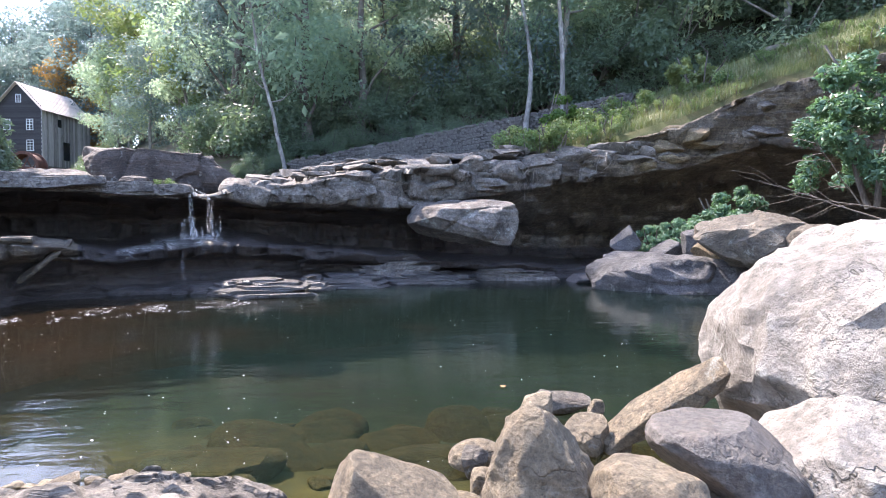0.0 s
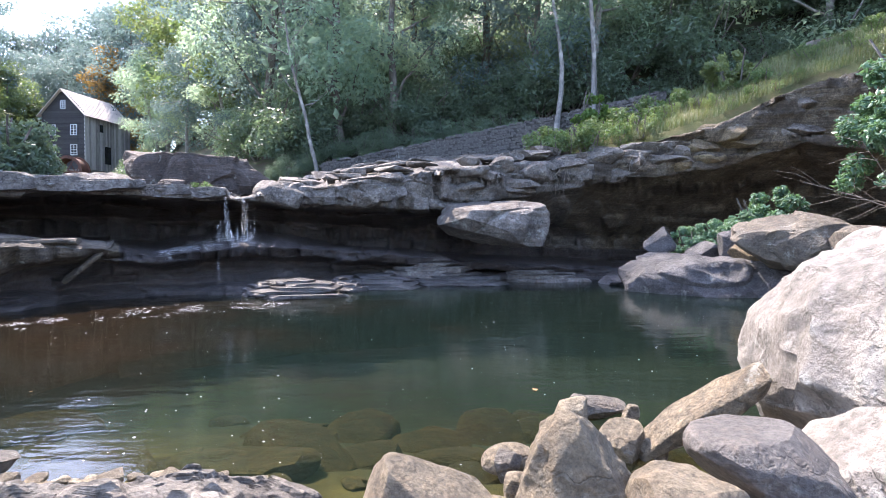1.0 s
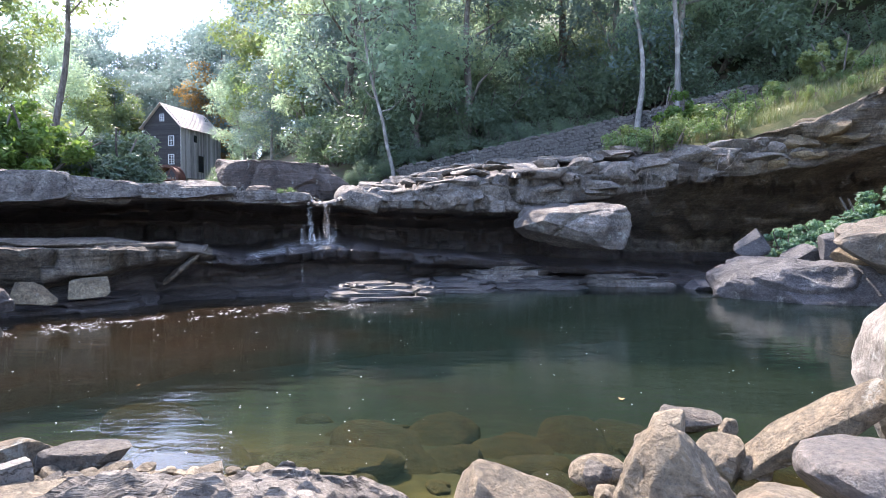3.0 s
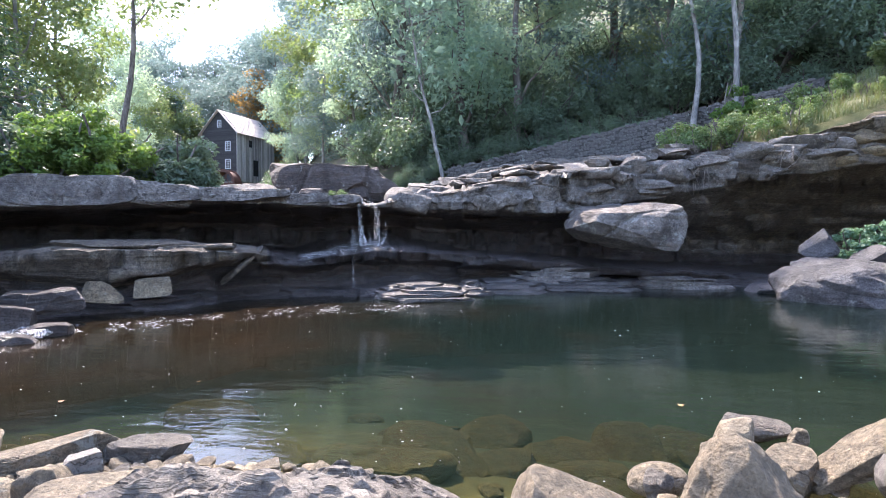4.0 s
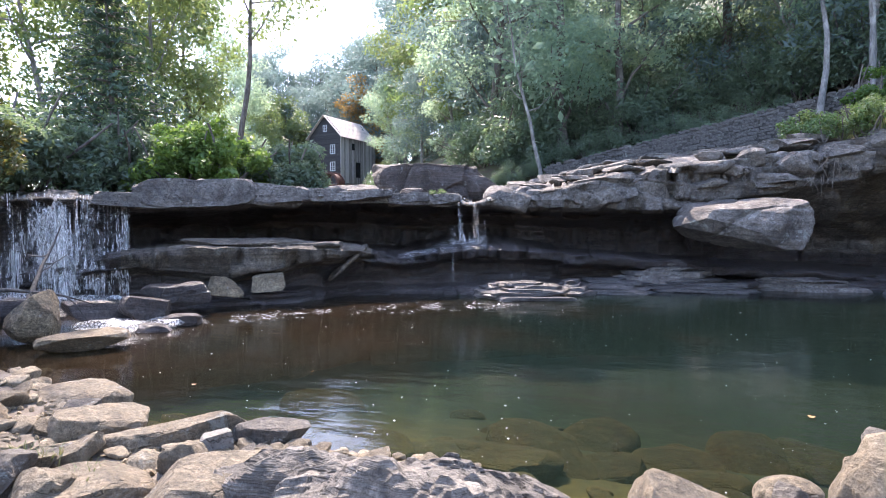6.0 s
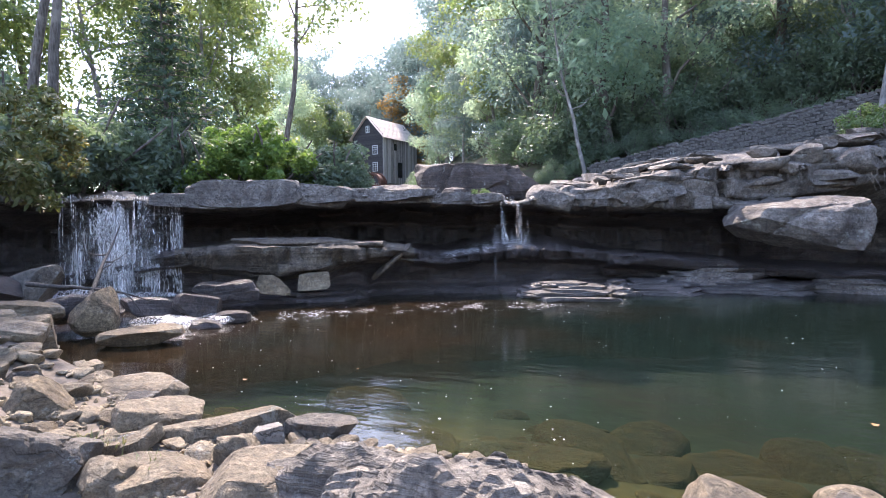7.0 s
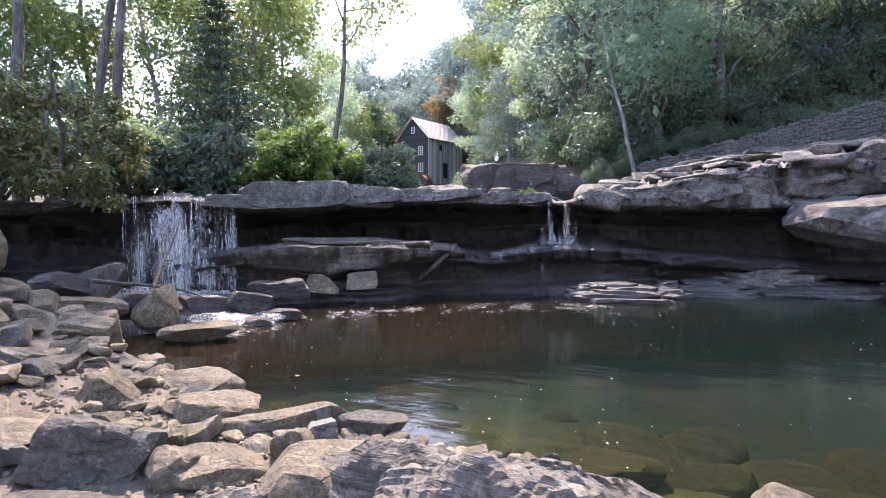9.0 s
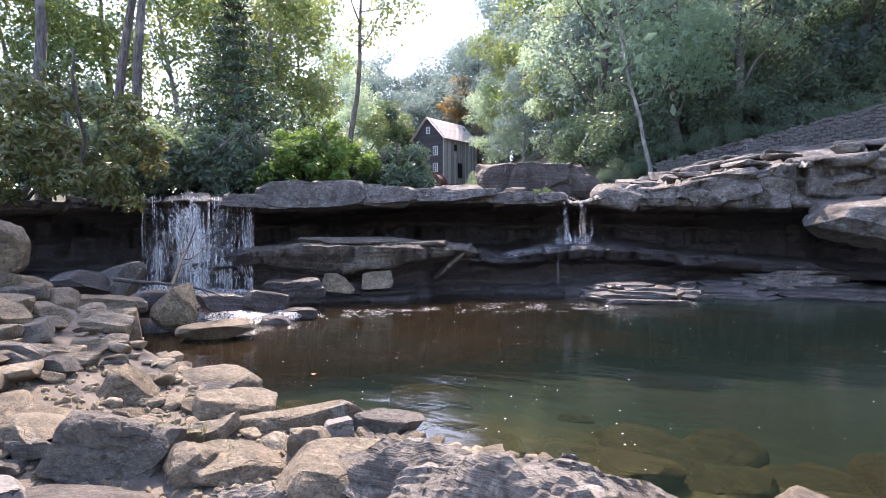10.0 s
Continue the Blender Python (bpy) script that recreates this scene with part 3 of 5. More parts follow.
loose("rock_slab", 6.0, 3.0, 0.06, (0.62, 0.4, 0.34), PALE_ROCK, "low pale rock at the shore", (0, 0, 0), 28, planes=((0, 0, 1, 0.5),))

# the left bank, from the near slabs to the waterfall
FLAT = ((0, -0.1, 1, 0.5),)
loose("rock_slab", 22.0, 3.1, 0.17, (1.85, 1.15, 0.36), SLAB_ROCK, "broad layered grey shale slab", (4, 3, -14), 31, sub=6, cuts=9, layers=0.03, rough=0.05, planes=FLAT, terrace=0.07)
loose("rock_slab", 34.5, 3.45, 0.17, (0.85, 0.8, 0.30), SLAB_ROCK, "smooth split slab sloping to the water", (5, 6, 12), 32, sub=5, layers=0.02, rough=0.05, planes=FLAT, terrace=0.04)
loose("rock_slab", 41.9, 3.72, 0.14, (0.68, 0.55, 0.38), PALE_ROCK, "square-ended pale slab with a split", (4, 5, 4), 33, sub=5, planes=FLAT + ((0, -1, 0.1, 0.6), (1, 0, 0, 0.75), (-1, 0, 0, 0.7)))
loose("rock_slab", 49.9, 4.12, 0.12, (0.60, 0.5, 0.34), PALE_ROCK, "flat cracked pale slab", (3, -4, 5), 30, sub=5, planes=FLAT + ((0, -1, 0.1, 0.6), (1, 0, 0, 0.75)))
loose("rock_slab", 52.0, 3.45, 0.12, (0.70, 0.4, 0.26), SLAB_ROCK, "low banded grey slab", (2, -3, 4), 29, sub=5, layers=0.03, planes=FLAT, terrace=0.03)
loose("rock_slab", 62.0, 3.85, 0.12, (0.75, 0.7, 0.30), GREY_ROCK, "flat grey slab with a dead red leaf", (0, 9, 0), 28, sub=5, planes=FLAT)
loose("rock", 67.5, 4.15, 0.20, (0.42, 0.4, 0.34), WHITE_ROCK, "white sunlit rock at the bank's edge", (0, 4, 0), 57, sub=5, planes=FLAT)
loose("boulder", 58.9, 4.46, 0.29, (0.78, 0.42, 0.40), GREY_ROCK, "square-edged boulder with a dark face and bright top", (-6, 15, -14), 34, sub=6, cuts=2, keep=(0.8, 0.9), rough=0.06, groove=2.0, veins=2.5, planes=((0.05, -1, 0.12, 0.55), (0.02, 0.1, 1, 0.55), (1, -0.25, -0.2, 0.72), (-1, 0, 0.2, 0.82), (0, 0, -1, 0.6)))
loose("rock", 53.4, 4.12, 0.17, (0.34, 0.3, 0.36), PALE_ROCK, "broken tan rock beside the boulder", (0, 10, 0), 27, sub=5, planes=((0, -1, 0.1, 0.6), (0.2, 0, 1, 0.6)))
loose("boulder", 57.9, 5.62, 0.33, (0.54, 0.48, 0.54), BROWN_ROCK, "pointed tan boulder on the bank", (0, -6, 0), 35, sub=5, square=0.25, cuts=3, planes=((0.72, -0.2, 0.6, 0.55), (-0.8, -0.3, 0.5, 0.6), (0, -1, 0.35, 0.62)))
loose("rock_slab", 51.0, 6.45, 0.10, (1.05, 0.6, 0.32), PALE_ROCK, "flat grey-white slab beside the water", (0, -3, 0), 36, sub=5, cuts=5, planes=FLAT)
loose("rock_slab", 49.2, 5.35, 0.16, (0.70, 0.5, 0.34), PALE_ROCK, "tan slab with a sloping top", (0, 12, 0), 37, sub=5, planes=FLAT)
loose("rock_slab", 45.6, 4.92, 0.13, (1.60, 0.34, 0.24), PALE_ROCK, "long low tan rock slab along the shore", (0, -3, -2), 38, sub=5, planes=FLAT + ((0, -1, 0, 0.7),))
loose("rock_slab", 35.6, 4.75, 0.12, (0.62, 0.3, 0.22), GREY_ROCK, "grey slab at the water's edge", (0, 7, -14), 39, sub=5, planes=FLAT)
loose("stone", 40.8, 4.46, 0.20, (0.24, 0.2, 0.18), WHITE_ROCK, "square white stone block", (0, -4, 15), 39, sub=5, cuts=3, chips=10, planes=((0, -1, 0, 0.7), (0, 0, 1, 0.7), (1, 0, 0, 0.75), (-1, 0, 0, 0.75)))
loose("rock", 42.9, 4.24, 0.16, (0.38, 0.3, 0.30), PALE_ROCK, "angular pale rock on the slabs", (0, 22, 0), 40, sub=5, planes=((0.4, -0.8, 0.3, 0.6),))
loose("boulder", 58.1, 8.15, 0.34, (0.66, 0.6, 0.78), BROWN_ROCK, "squarish tan boulder with a stained side", (0, -8, 0), 41, sub=5, cuts=3, layers=0.012, planes=((0.2, -1, 0, 0.65), (1, 0, 0, 0.7), (-0.5, -0.2, 1, 0.6)))
loose("rock_slab", 60.9, 8.5, 0.38, (0.66, 0.45, 0.24), PALE_ROCK, "long sunlit tan slab", (0, -6, 0), 42, sub=5, planes=FLAT)
loose("rock_slab", 61.0, 7.3, 0.32, (0.66, 0.5, 0.30), GREY_ROCK, "dark grey slab beside the tan boulder", (0, 12, 0), 48, sub=5, planes=FLAT)
loose("rock_slab", 64.0, 6.1, 0.28, (0.66, 0.5, 0.26), GREY_ROCK, "grey tilted slab on the bank", (0, -10, 0), 50, sub=5, planes=FLAT)
loose("rock_slab", 61.2, 5.9, 0.26, (0.36, 0.3, 0.20), GREY_ROCK, "small grey slab beside the pointed boulder", (0, -8, 0), 51, sub=5, planes=FLAT)
loose("rock_slab", 58.0, 10.9, 0.46, (1.15, 0.6, 0.34), BROWN_ROCK, "long tan slab on the bank below the waterfall", (0, 8, 0), 43, sub=5, planes=FLAT)
loose("boulder", 52.7, 10.9, 0.42, (0.74, 0.6, 0.86), BROWN_ROCK, "mossy brown boulder below the waterfall", (0, 14, 0), 44, sub=5, square=0.25, cuts=4, planes=((0.75, -0.2, 0.5, 0.5), (-0.9, -0.2, 0.3, 0.6)))
loose("rock_slab", 49.6, 9.8, 0.08, (1.2, 0.7, 0.36), BROWN_ROCK, "low brown slab at the water's edge", (0, -2, 0), 45, sub=5, planes=FLAT)
loose("boulder", 66.0, 8.8, 1.46, (0.8, 0.7, 0.72), BROWN_ROCK, "big brown boulder on the bank", (0, 0, 0), 46, sub=5, square=0.25, cuts=5)
loose("boulder", 66.5, 8.9, 0.75, (1.4, 1.1, 0.95), BROWN_ROCK, "brown boulder holding up another", (0, 0, 0), 47, sub=5, square=0.25, cuts=6)
loose("rock", 59.8, 12.4, 0.72, (0.95, 0.7, 0.55), DARK_ROCK, "grey angular rock beside the waterfall", (0, 8, 0), 54, sub=5)
loose("rock", 56.6, 12.6, 0.72, (0.8, 0.6, 0.75), GREY_ROCK, "wet pointed grey rock beside the waterfall", (0, -8, 0), 55, sub=5)
loose("rock", 54.8, 11.6, 0.40, (1.0, 0.7, 0.5), DARK_ROCK, "dark wet rock below the waterfall", (0, 0, 0), 56)
BOXY = ((0, -1, 0.1, 0.62), (0, 0, 1, 0.62), (1, 0.1, 0, 0.72), (-1, 0, 0.1, 0.72), (0, 0, -1, 0.7))
loose("rock", 44.9, 11.9, 0.24, (0.86, 0.7, 0.5), DARK_ROCK, "wet black block of rock in the stream", (0, 10, 14), 47, sub=5, cuts=6, keep=(0.6, 0.8), planes=BOXY[:3], layers=0.02)
loose("rock", 48.4, 12.3, 0.25, (1.2, 0.7, 0.4), DARK_ROCK, "wet dark slab under the waterfall", (0, 6, 0), 48)
loose("rock", 42.0, 11.5, 0.06, (0.7, 0.45, 0.30), DARK_ROCK, "dark pointed rock in the stream", (0, 0, 0), 49)
loose("rock", 44.2, 11.0, 0.04, (0.6, 0.4, 0.2), DARK_ROCK, "low dark rock in the stream", (0, 0, 0), 50)
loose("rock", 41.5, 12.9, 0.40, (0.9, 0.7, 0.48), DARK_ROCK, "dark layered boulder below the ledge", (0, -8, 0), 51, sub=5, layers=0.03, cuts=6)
loose("rock", 38.2, 13.7, 0.46, (0.80, 0.5, 0.44), BROWN_ROCK, "tan boulder below the ledge", (0, 4, 0), 52, sub=5, cuts=5, planes=((0, -1, 0.2, 0.6), (0, 0, -1, 0.6), (0.9, 0, 0.5, 0.6)))
loose("rock", 34.4, 14.0, 0.50, (0.76, 0.5, 0.40), PALE_ROCK, "pale square block below the ledge", (0, -3, 0), 53, sub=5, cuts=2, planes=BOXY)
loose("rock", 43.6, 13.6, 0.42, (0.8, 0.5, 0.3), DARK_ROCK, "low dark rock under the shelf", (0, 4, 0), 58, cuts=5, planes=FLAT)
loose("rock_slab", 36.0, 14.9, 1.42, (3.0, 1.3, 0.17), SHELF_ROCK, "broad flat layer lying on the rock shelf", (3, 1, 4), 59, sub=5, cuts=6, planes=FLAT)
loose("rock_slab", 31.0, 14.55, 1.33, (1.9, 0.9, 0.15), SHELF_ROCK, "thin layer at the end of the rock shelf", (2, -2, -6), 60, sub=5, cuts=6, planes=FLAT)
loose("rock_slab", 26.8, 14.9, 0.88, (1.35, 0.6, 0.15), SHELF_ROCK, "fallen slab leaning under the shelf", (0, -42, 0), 83, sub=5, cuts=4, planes=FLAT)

# the ledge's own slabs and fallen blocks
loose("boulder", -10.0, 17.5, 1.84, (3.4, 2.0, 1.42), LEDGE_ROCK, "big fallen block wedged under the overhang", (0, 3, 0), 61, sub=6, cuts=1, keep=(0.85, 0.9), rough=0.045, groove=2.5, layers=0.016, chips=16, planes=((-0.22, -0.25, 1, 0.62), (-1, -0.3, 0.35, 0.8), (0.1, -1, 0.22, 0.7), (0.8, -0.6, 0.1, 0.74), (-0.45, -0.35, -1, 0.55), (-0.3, -0.9, -0.5, 0.74)))
def rock_beds(az, r, width, depth, heights, material, label, seed, step=0.25, tilt=0.0):
    """A stack of thin rock layers, each set back a little from the one below."""
    rng = np.random.default_rng(seed)
    root = tagged(new("rock_beds"), label, "rock")
    root.matrix_world = pose(*at(az, r, 0), tilt, 0, az)
    z = -0.25
    for i, h in enumerate(heights):
        k = 1 - (0.62 / len(heights)) * i
        verts, faces = rock_mesh(seed * 10 + i, (width * k * rng.uniform(0.9, 1.05), depth, h + 0.06), 4, cuts=5, keep=(0.6, 0.85), rough=0.035, layers=0.012, planes=((0, 0, 1, 0.6), (0, 0, -1, 0.6), (0.15, -1, 0, 0.72), (1, -0.3, 0, 0.75), (-1, -0.4, 0, 0.75)))
        ob = quick("bed", verts, faces, material, root, smooth=True)
        ob.data.set_sharp_from_angle(angle=radians(24))
        ob.location = (rng.uniform(-0.12, 0.12) * width, step * i, z + h / 2)
        z += h
    return root


rock_beds(9.4, 14.2, 2.4, 1.1, (0.32, 0.08, 0.07, 0.07, 0.06), WET_SLAB, "stack of thin pale wet rock layers at the water", 62, 0.16)
rock_beds(12.2, 14.6, 1.5, 1.0, (0.32, 0.08, 0.07, 0.06), WET_SLAB, "low wet rock layers at the foot of the small fall", 68, 0.2)
rock_beds(4.7, 15.3, 1.0, 0.9, (0.34, 0.09, 0.08, 0.07), WET_SLAB, "small stack of wet rock layers", 63, 0.16)
rock_beds(0.8, 16.1, 2.8, 1.4, (0.30, 0.06, 0.06, 0.06, 0.05), WET_SLAB, "low shelf of wet layered rock", 64, 0.24)
rock_beds(-6.5, 17.2, 3.6, 1.5, (0.32, 0.07, 0.07, 0.08, 0.08, 0.08), WET_SLAB, "stepped rock beds under the fallen block", 65, 0.24)
rock_beds(-3.2, 17.7, 2.8, 1.4, (0.6, 0.11, 0.11, 0.11, 0.11), LEDGE_ROCK, "upper stepped rock beds under the ledge", 69, 0.2)
rock_beds(-13.8, 18.6, 3.4, 1.3, (0.32, 0.07, 0.06, 0.06), LEDGE_ROCK, "brown layered rock bed beside the cave", 66, 0.28)
loose("boulder", 17.9, 26, 3.70, (5.9, 3.0, 1.9), OUTCROP_ROCK, "long cracked brown boulder above the small waterfall", (0, 2, 0), 67, sub=6, cuts=5, keep=(0.75, 0.9), rough=0.07, groove=2.5, layers=0.015, planes=((0, -0.1, 1, 0.62), (0.05, -1, 0.1, 0.65), (-1, -0.2, 0.15, 0.82), (1, -0.1, 0.5, 0.8)))
loose("boulder", 12.4, 25.5, 3.15, (2.2, 1.4, 0.8), OUTCROP_ROCK, "low broken brown rock beside the long boulder", (0, 8, 0), 84, sub=5, cuts=6)
loose("boulder", 24.6, 26.5, 3.15, (1.6, 1.2, 0.9), GREY_ROCK, "grey rock at the end of the long boulder", (0, -10, 0), 85, sub=5, cuts=6)
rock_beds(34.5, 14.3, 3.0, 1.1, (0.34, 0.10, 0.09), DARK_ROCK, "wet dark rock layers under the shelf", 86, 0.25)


loose("rock_slab", 29.8, 18.8, 2.80, (2.6, 1.4, 0.7), LEDGE_ROCK, "pale rock beside the rounded bush", (0, 6, 0), 79, sub=5, planes=FLAT)
loose("rock_slab", 27.2, 21.5, 2.95, (3.0, 1.6, 0.8), LEDGE_ROCK, "pale stream-worn rock above the lip", (0, -4, 0), 80, sub=5, planes=FLAT)
loose("rock_slab", 24.6, 20.5, 2.85, (2.4, 1.4, 0.6), LEDGE_ROCK, "low rock beside the stream above the lip", (0, 3, 0), 81, sub=5, planes=FLAT)

# broken blocks along the ledge's lip and slabs lying on its top
def ledge_top(az, r):
    D, top = lerp_table(BANK, az, 1), lerp_table(BANK, az, 2)
    rise = 0.25 + 1.45 * max(0.0, min(1.0, (13 - az) / 10))
    return top + rise * float(np.interp(r - D, (0, 3, 12), (0, 0.3, 1.0)))


rng = np.random.default_rng(44)
for i in range(56):
    az = 11.5 - 48 * rng.random()
    D, top, under = (lerp_table(BANK, az, k) for k in (1, 2, 3))
    h = rng.uniform(0.35, 0.8)
    z = rng.uniform(under + 0.25, top - 0.12)
    loose("rock_block", az, D + 0.30 + rng.uniform(-0.05, 0.2), z, (rng.uniform(0.9, 2.2), 1.1, h), BROWN_ROCK if az < -24 and i % 2 else LEDGE_ROCK, "fractured block in the ledge's edge", (rng.uniform(-8, 8), rng.uniform(-8, 8), rng.uniform(-14, 14)), 500 + i, cuts=8, keep=(0.5, 0.78), square=0.3, veins=1.5, category="rock")["group"] = "blocks along the ledge's edge"
for i in range(12):
    az = 19 + 26 * (i + rng.random()) / 12
    D, top, under = (lerp_table(BANK, az, k) for k in (1, 2, 3))
    loose("rock_block", az, D + 0.45, (top + under) / 2 + 0.02, (rng.uniform(1.6, 2.8), 1.4, (top - under) * rng.uniform(0.85, 1.05)), LEDGE_ROCK, "massive weathered block of the overhanging lip", (rng.uniform(-4, 4), rng.uniform(-4, 4), rng.uniform(-8, 8)), 540 + i, sub=5, cuts=2, keep=(0.8, 0.92), rough=0.06, groove=2.0, planes=BOXY, category="rock")["group"] = "blocks along the ledge's edge"
for i in range(46):
    az = 11 - 27 * rng.random()
    r = lerp_table(BANK, az, 1) + 0.5 + 9.5 * rng.random() ** 1.3
    w = rng.uniform(0.5, 1.5)
    loose("broken_slab", az, r, ledge_top(az, r) + 0.04, (w, w * 0.8, rng.uniform(0.16, 0.36)), LEDGE_ROCK, "broken grey slab lying on top of the ledge", (rng.uniform(-7, 7), rng.uniform(-9, 9), rng.uniform(-40, 40)), 560 + i, cuts=6, planes=FLAT, category="rock")["group"] = "broken slabs on the ledge"

# rocks of the far right bank
loose("boulder", -30.0, 16.9, 0.30, (4.7, 2.4, 1.36), SHADED_ROCK, "long smooth blue-grey boulder at the water", (0, 5, -8), 70, sub=6, cuts=6, keep=(0.65, 0.85), rough=0.06, groove=2, veins=2.0)
loose("boulder", -37.8, 16.6, 1.35, (3.8, 2.2, 1.7), GREY_ROCK, "large square-shouldered grey boulder", (0, 6, 0), 71, sub=5, cuts=9, rough=0.07, groove=2)
loose("rock", -25.8, 18.3, 1.35, (0.9, 0.6, 0.85), SHADED_ROCK, "small upright grey rock", (0, 20, 0), 72)
loose("rock", -29.3, 18.2, 1.05, (1.1, 0.8, 0.6), SHADED_ROCK, "low grey rock beside the bushes", (0, 0, 0), 73)
loose("rock", -31.6, 17.8, 1.30, (0.7, 0.6, 0.75), SHADED_ROCK, "small rounded grey rock", (0, -12, 0), 74)
loose("rock", -33.0, 17.5, 1.10, (1.0, 0.7, 0.7), BROWN_ROCK, "brown broken rock beside the bushes", (0, 0, 0), 75)
loose("rock", -22.5, 18.2, 0.12, (1.5, 0.8, 0.36), SHADED_ROCK, "low layered rock at the water", (0, 0, 0), 76)
loose("boulder", -42.5, 15.5, 1.10, (2.2, 1.6, 1.5), GREY_ROCK, "grey broken boulder below the sapling", (0, 0, 0), 77, sub=5)
loose("boulder", -38.2, 30, 9.6, (1.7, 1.0, 0.6), GREY_ROCK, "flat grey boulder on the grass bank", (0, 0, 0), 78)


# ---- waterfalls ----
def strand(az, r, z0, z1, width, bulge, seed, parent, name="strand", rows=30, cols=4, material=FALLING):
    """One ribbon of falling water, wandering as it drops."""
    verts, faces = [], []
    for j in range(rows + 1):
        k = j / rows
        drift = 0.5 * noise.noise(Vector((seed * 3.7, k * 2.0, 1.0))) * (0.3 + k)
        w = width * (0.6 + 0.9 * k) * (0.7 + 0.6 * abs(noise.noise(Vector((seed, k * 6, 4.0)))))
        for i in range(cols + 1):
            u = i / cols - 0.5
            a = az + math.degrees((u * w + drift * 0.12) / r)
            out = bulge * (1 - (1 - k) ** 2) + 0.06 * noise.noise(Vector((a * 2, k * 5, seed))) + 0.05 * (0.25 - u * u)
            verts.append(tuple(at(a, r - out, z0 + (z1 - z0) * k)))
    m = cols + 1
    for j in range(rows):
        for i in range(cols):
            faces.append((j * m + i, j * m + i + 1, (j + 1) * m + i + 1, (j + 1) * m + i))
    return quick(name, verts, faces, material, parent, smooth=True)


def mist(az, r, z, width, depth, height, parent, seed, name="froth", material=FALLING):
    """Low heap of broken white water."""
    verts, faces = rock_mesh(seed, (width, depth, height), 4, cuts=0, rough=0.16, chips=0, square=0.0)
    ob = quick(name, verts, faces, material, parent, smooth=True)
    ob.matrix_local = pose(*at(az, r, z), 0, 0, az)
    return ob


rng = np.random.default_rng(3)
fall = tagged(new("waterfall"), "white waterfall pouring over the rock lip", "waterfall")
def curtain(az0, az1, r, z0, z1, bulge, seed, parent):
    """One torn sheet of falling water between two bearings."""
    verts, faces, cols, rows = [], [], 70, 30
    for i in range(cols + 1):
        az = az0 + (az1 - az0) * i / cols
        lip = z0 + 0.07 * noise.noise(Vector((az * 0.9, seed, 0.5)))
        foot = z1 + 0.22 * noise.noise(Vector((az * 0.7, seed, 4.5)))
        for j in range(rows + 1):
            k = j / rows
            out = bulge * (1 - (1 - k) ** 2) * (1 + 0.5 * noise.noise(Vector((az * 1.3, k, seed)))) + 0.10 * noise.noise(Vector((az * 2.5, k * 3, seed + 9)))
            verts.append(tuple(at(az, r - out, lip + (foot - lip) * k)))
    m = rows + 1
    faces = [(i * m + j, i * m + j + 1, (i + 1) * m + j + 1, (i + 1) * m + j) for i in range(cols) for j in range(rows)]
    return quick("sheet", verts, faces, LACE, parent, smooth=True)


curtain(45.8, 55.2, 15.80, 2.53, 0.25, 0.45, 1, fall)
curtain(45.8, 53.0, 15.70, 2.52, 0.35, 0.60, 2, fall)
curtain(47.6, 52.4, 15.62, 2.50, 0.30, 0.75, 3, fall)
for i in range(46):
    az = 45.9 + 9.4 * rng.random()
    thin = 0.6 if az > 52.6 else 1.0
    strand(az, 15.75 + rng.uniform(-0.14, 0.14), 2.52 + rng.uniform(-0.05, 0.04), rng.uniform(0.1, 0.4) if rng.random() < 0.6 else rng.uniform(0.7, 1.7), thin * rng.uniform(0.02, 0.07), rng.uniform(0.3, 0.75), i, fall, cols=3)
mist(53.8, 14.6, 0.30, 1.7, 0.7, 0.34, fall, 800, material=TRICKLE)
mist(52.2, 14.4, 0.22, 1.4, 0.6, 0.26, fall, 802, material=TRICKLE)
mist(50.5, 14.7, 0.22, 2.0, 0.6, 0.24, fall, 801)
for i in range(22):
    k = (i + rng.random()) / 22
    strand(51.0 - 5.2 * k, 15.0, 0.74 + 0.34 * k + rng.uniform(-0.03, 0.03), 0.74 + 0.34 * k - rng.uniform(0.04, 0.5), rng.uniform(0.05, 0.22), 0.1, 200 + i, fall, "spill", rows=10, cols=3, material=TRICKLE)
small = tagged(new("waterfall"), "small thin waterfall trickling down the ledge", "waterfall")
for i in range(7):
    strand(15.75 + 0.10 * rng.normal(), 16.2, 2.62 - 0.05 * rng.random(), rng.uniform(1.4, 2.1), rng.uniform(0.012, 0.03), 0.25, 90 + i, small, cols=3, material=TRICKLE)
    strand(14.15 + 0.14 * rng.normal(), 16.2, 2.42 - 0.10 * rng.random(), rng.uniform(1.4, 1.9), rng.uniform(0.012, 0.035), 0.25, 100 + i, small, cols=3, material=TRICKLE)
for i in range(6):
    strand(14.3 + 0.25 * i, 16.2, 2.47 + 0.03 * i, 2.33 + 0.02 * i, 0.10, 0.1, 140 + i, small, rows=8, cols=3, material=TRICKLE)
for i in range(26):
    strand(13.0 + 3.6 * rng.random(), 16.3, rng.uniform(1.5, 1.95), 1.3, rng.uniform(0.02, 0.08), 0.3, 110 + i, small, rows=14, cols=3)
strand(16.5, 15.5, 1.12, 0.03, 0.05, 0.12, 130, small, material=TRICKLE)
strand(16.4, 15.5, 1.10, 0.25, 0.035, 0.12, 131, small, material=TRICKLE)
strand(16.55, 15.48, 0.9, 0.02, 0.03, 0.10, 132, small, material=TRICKLE)


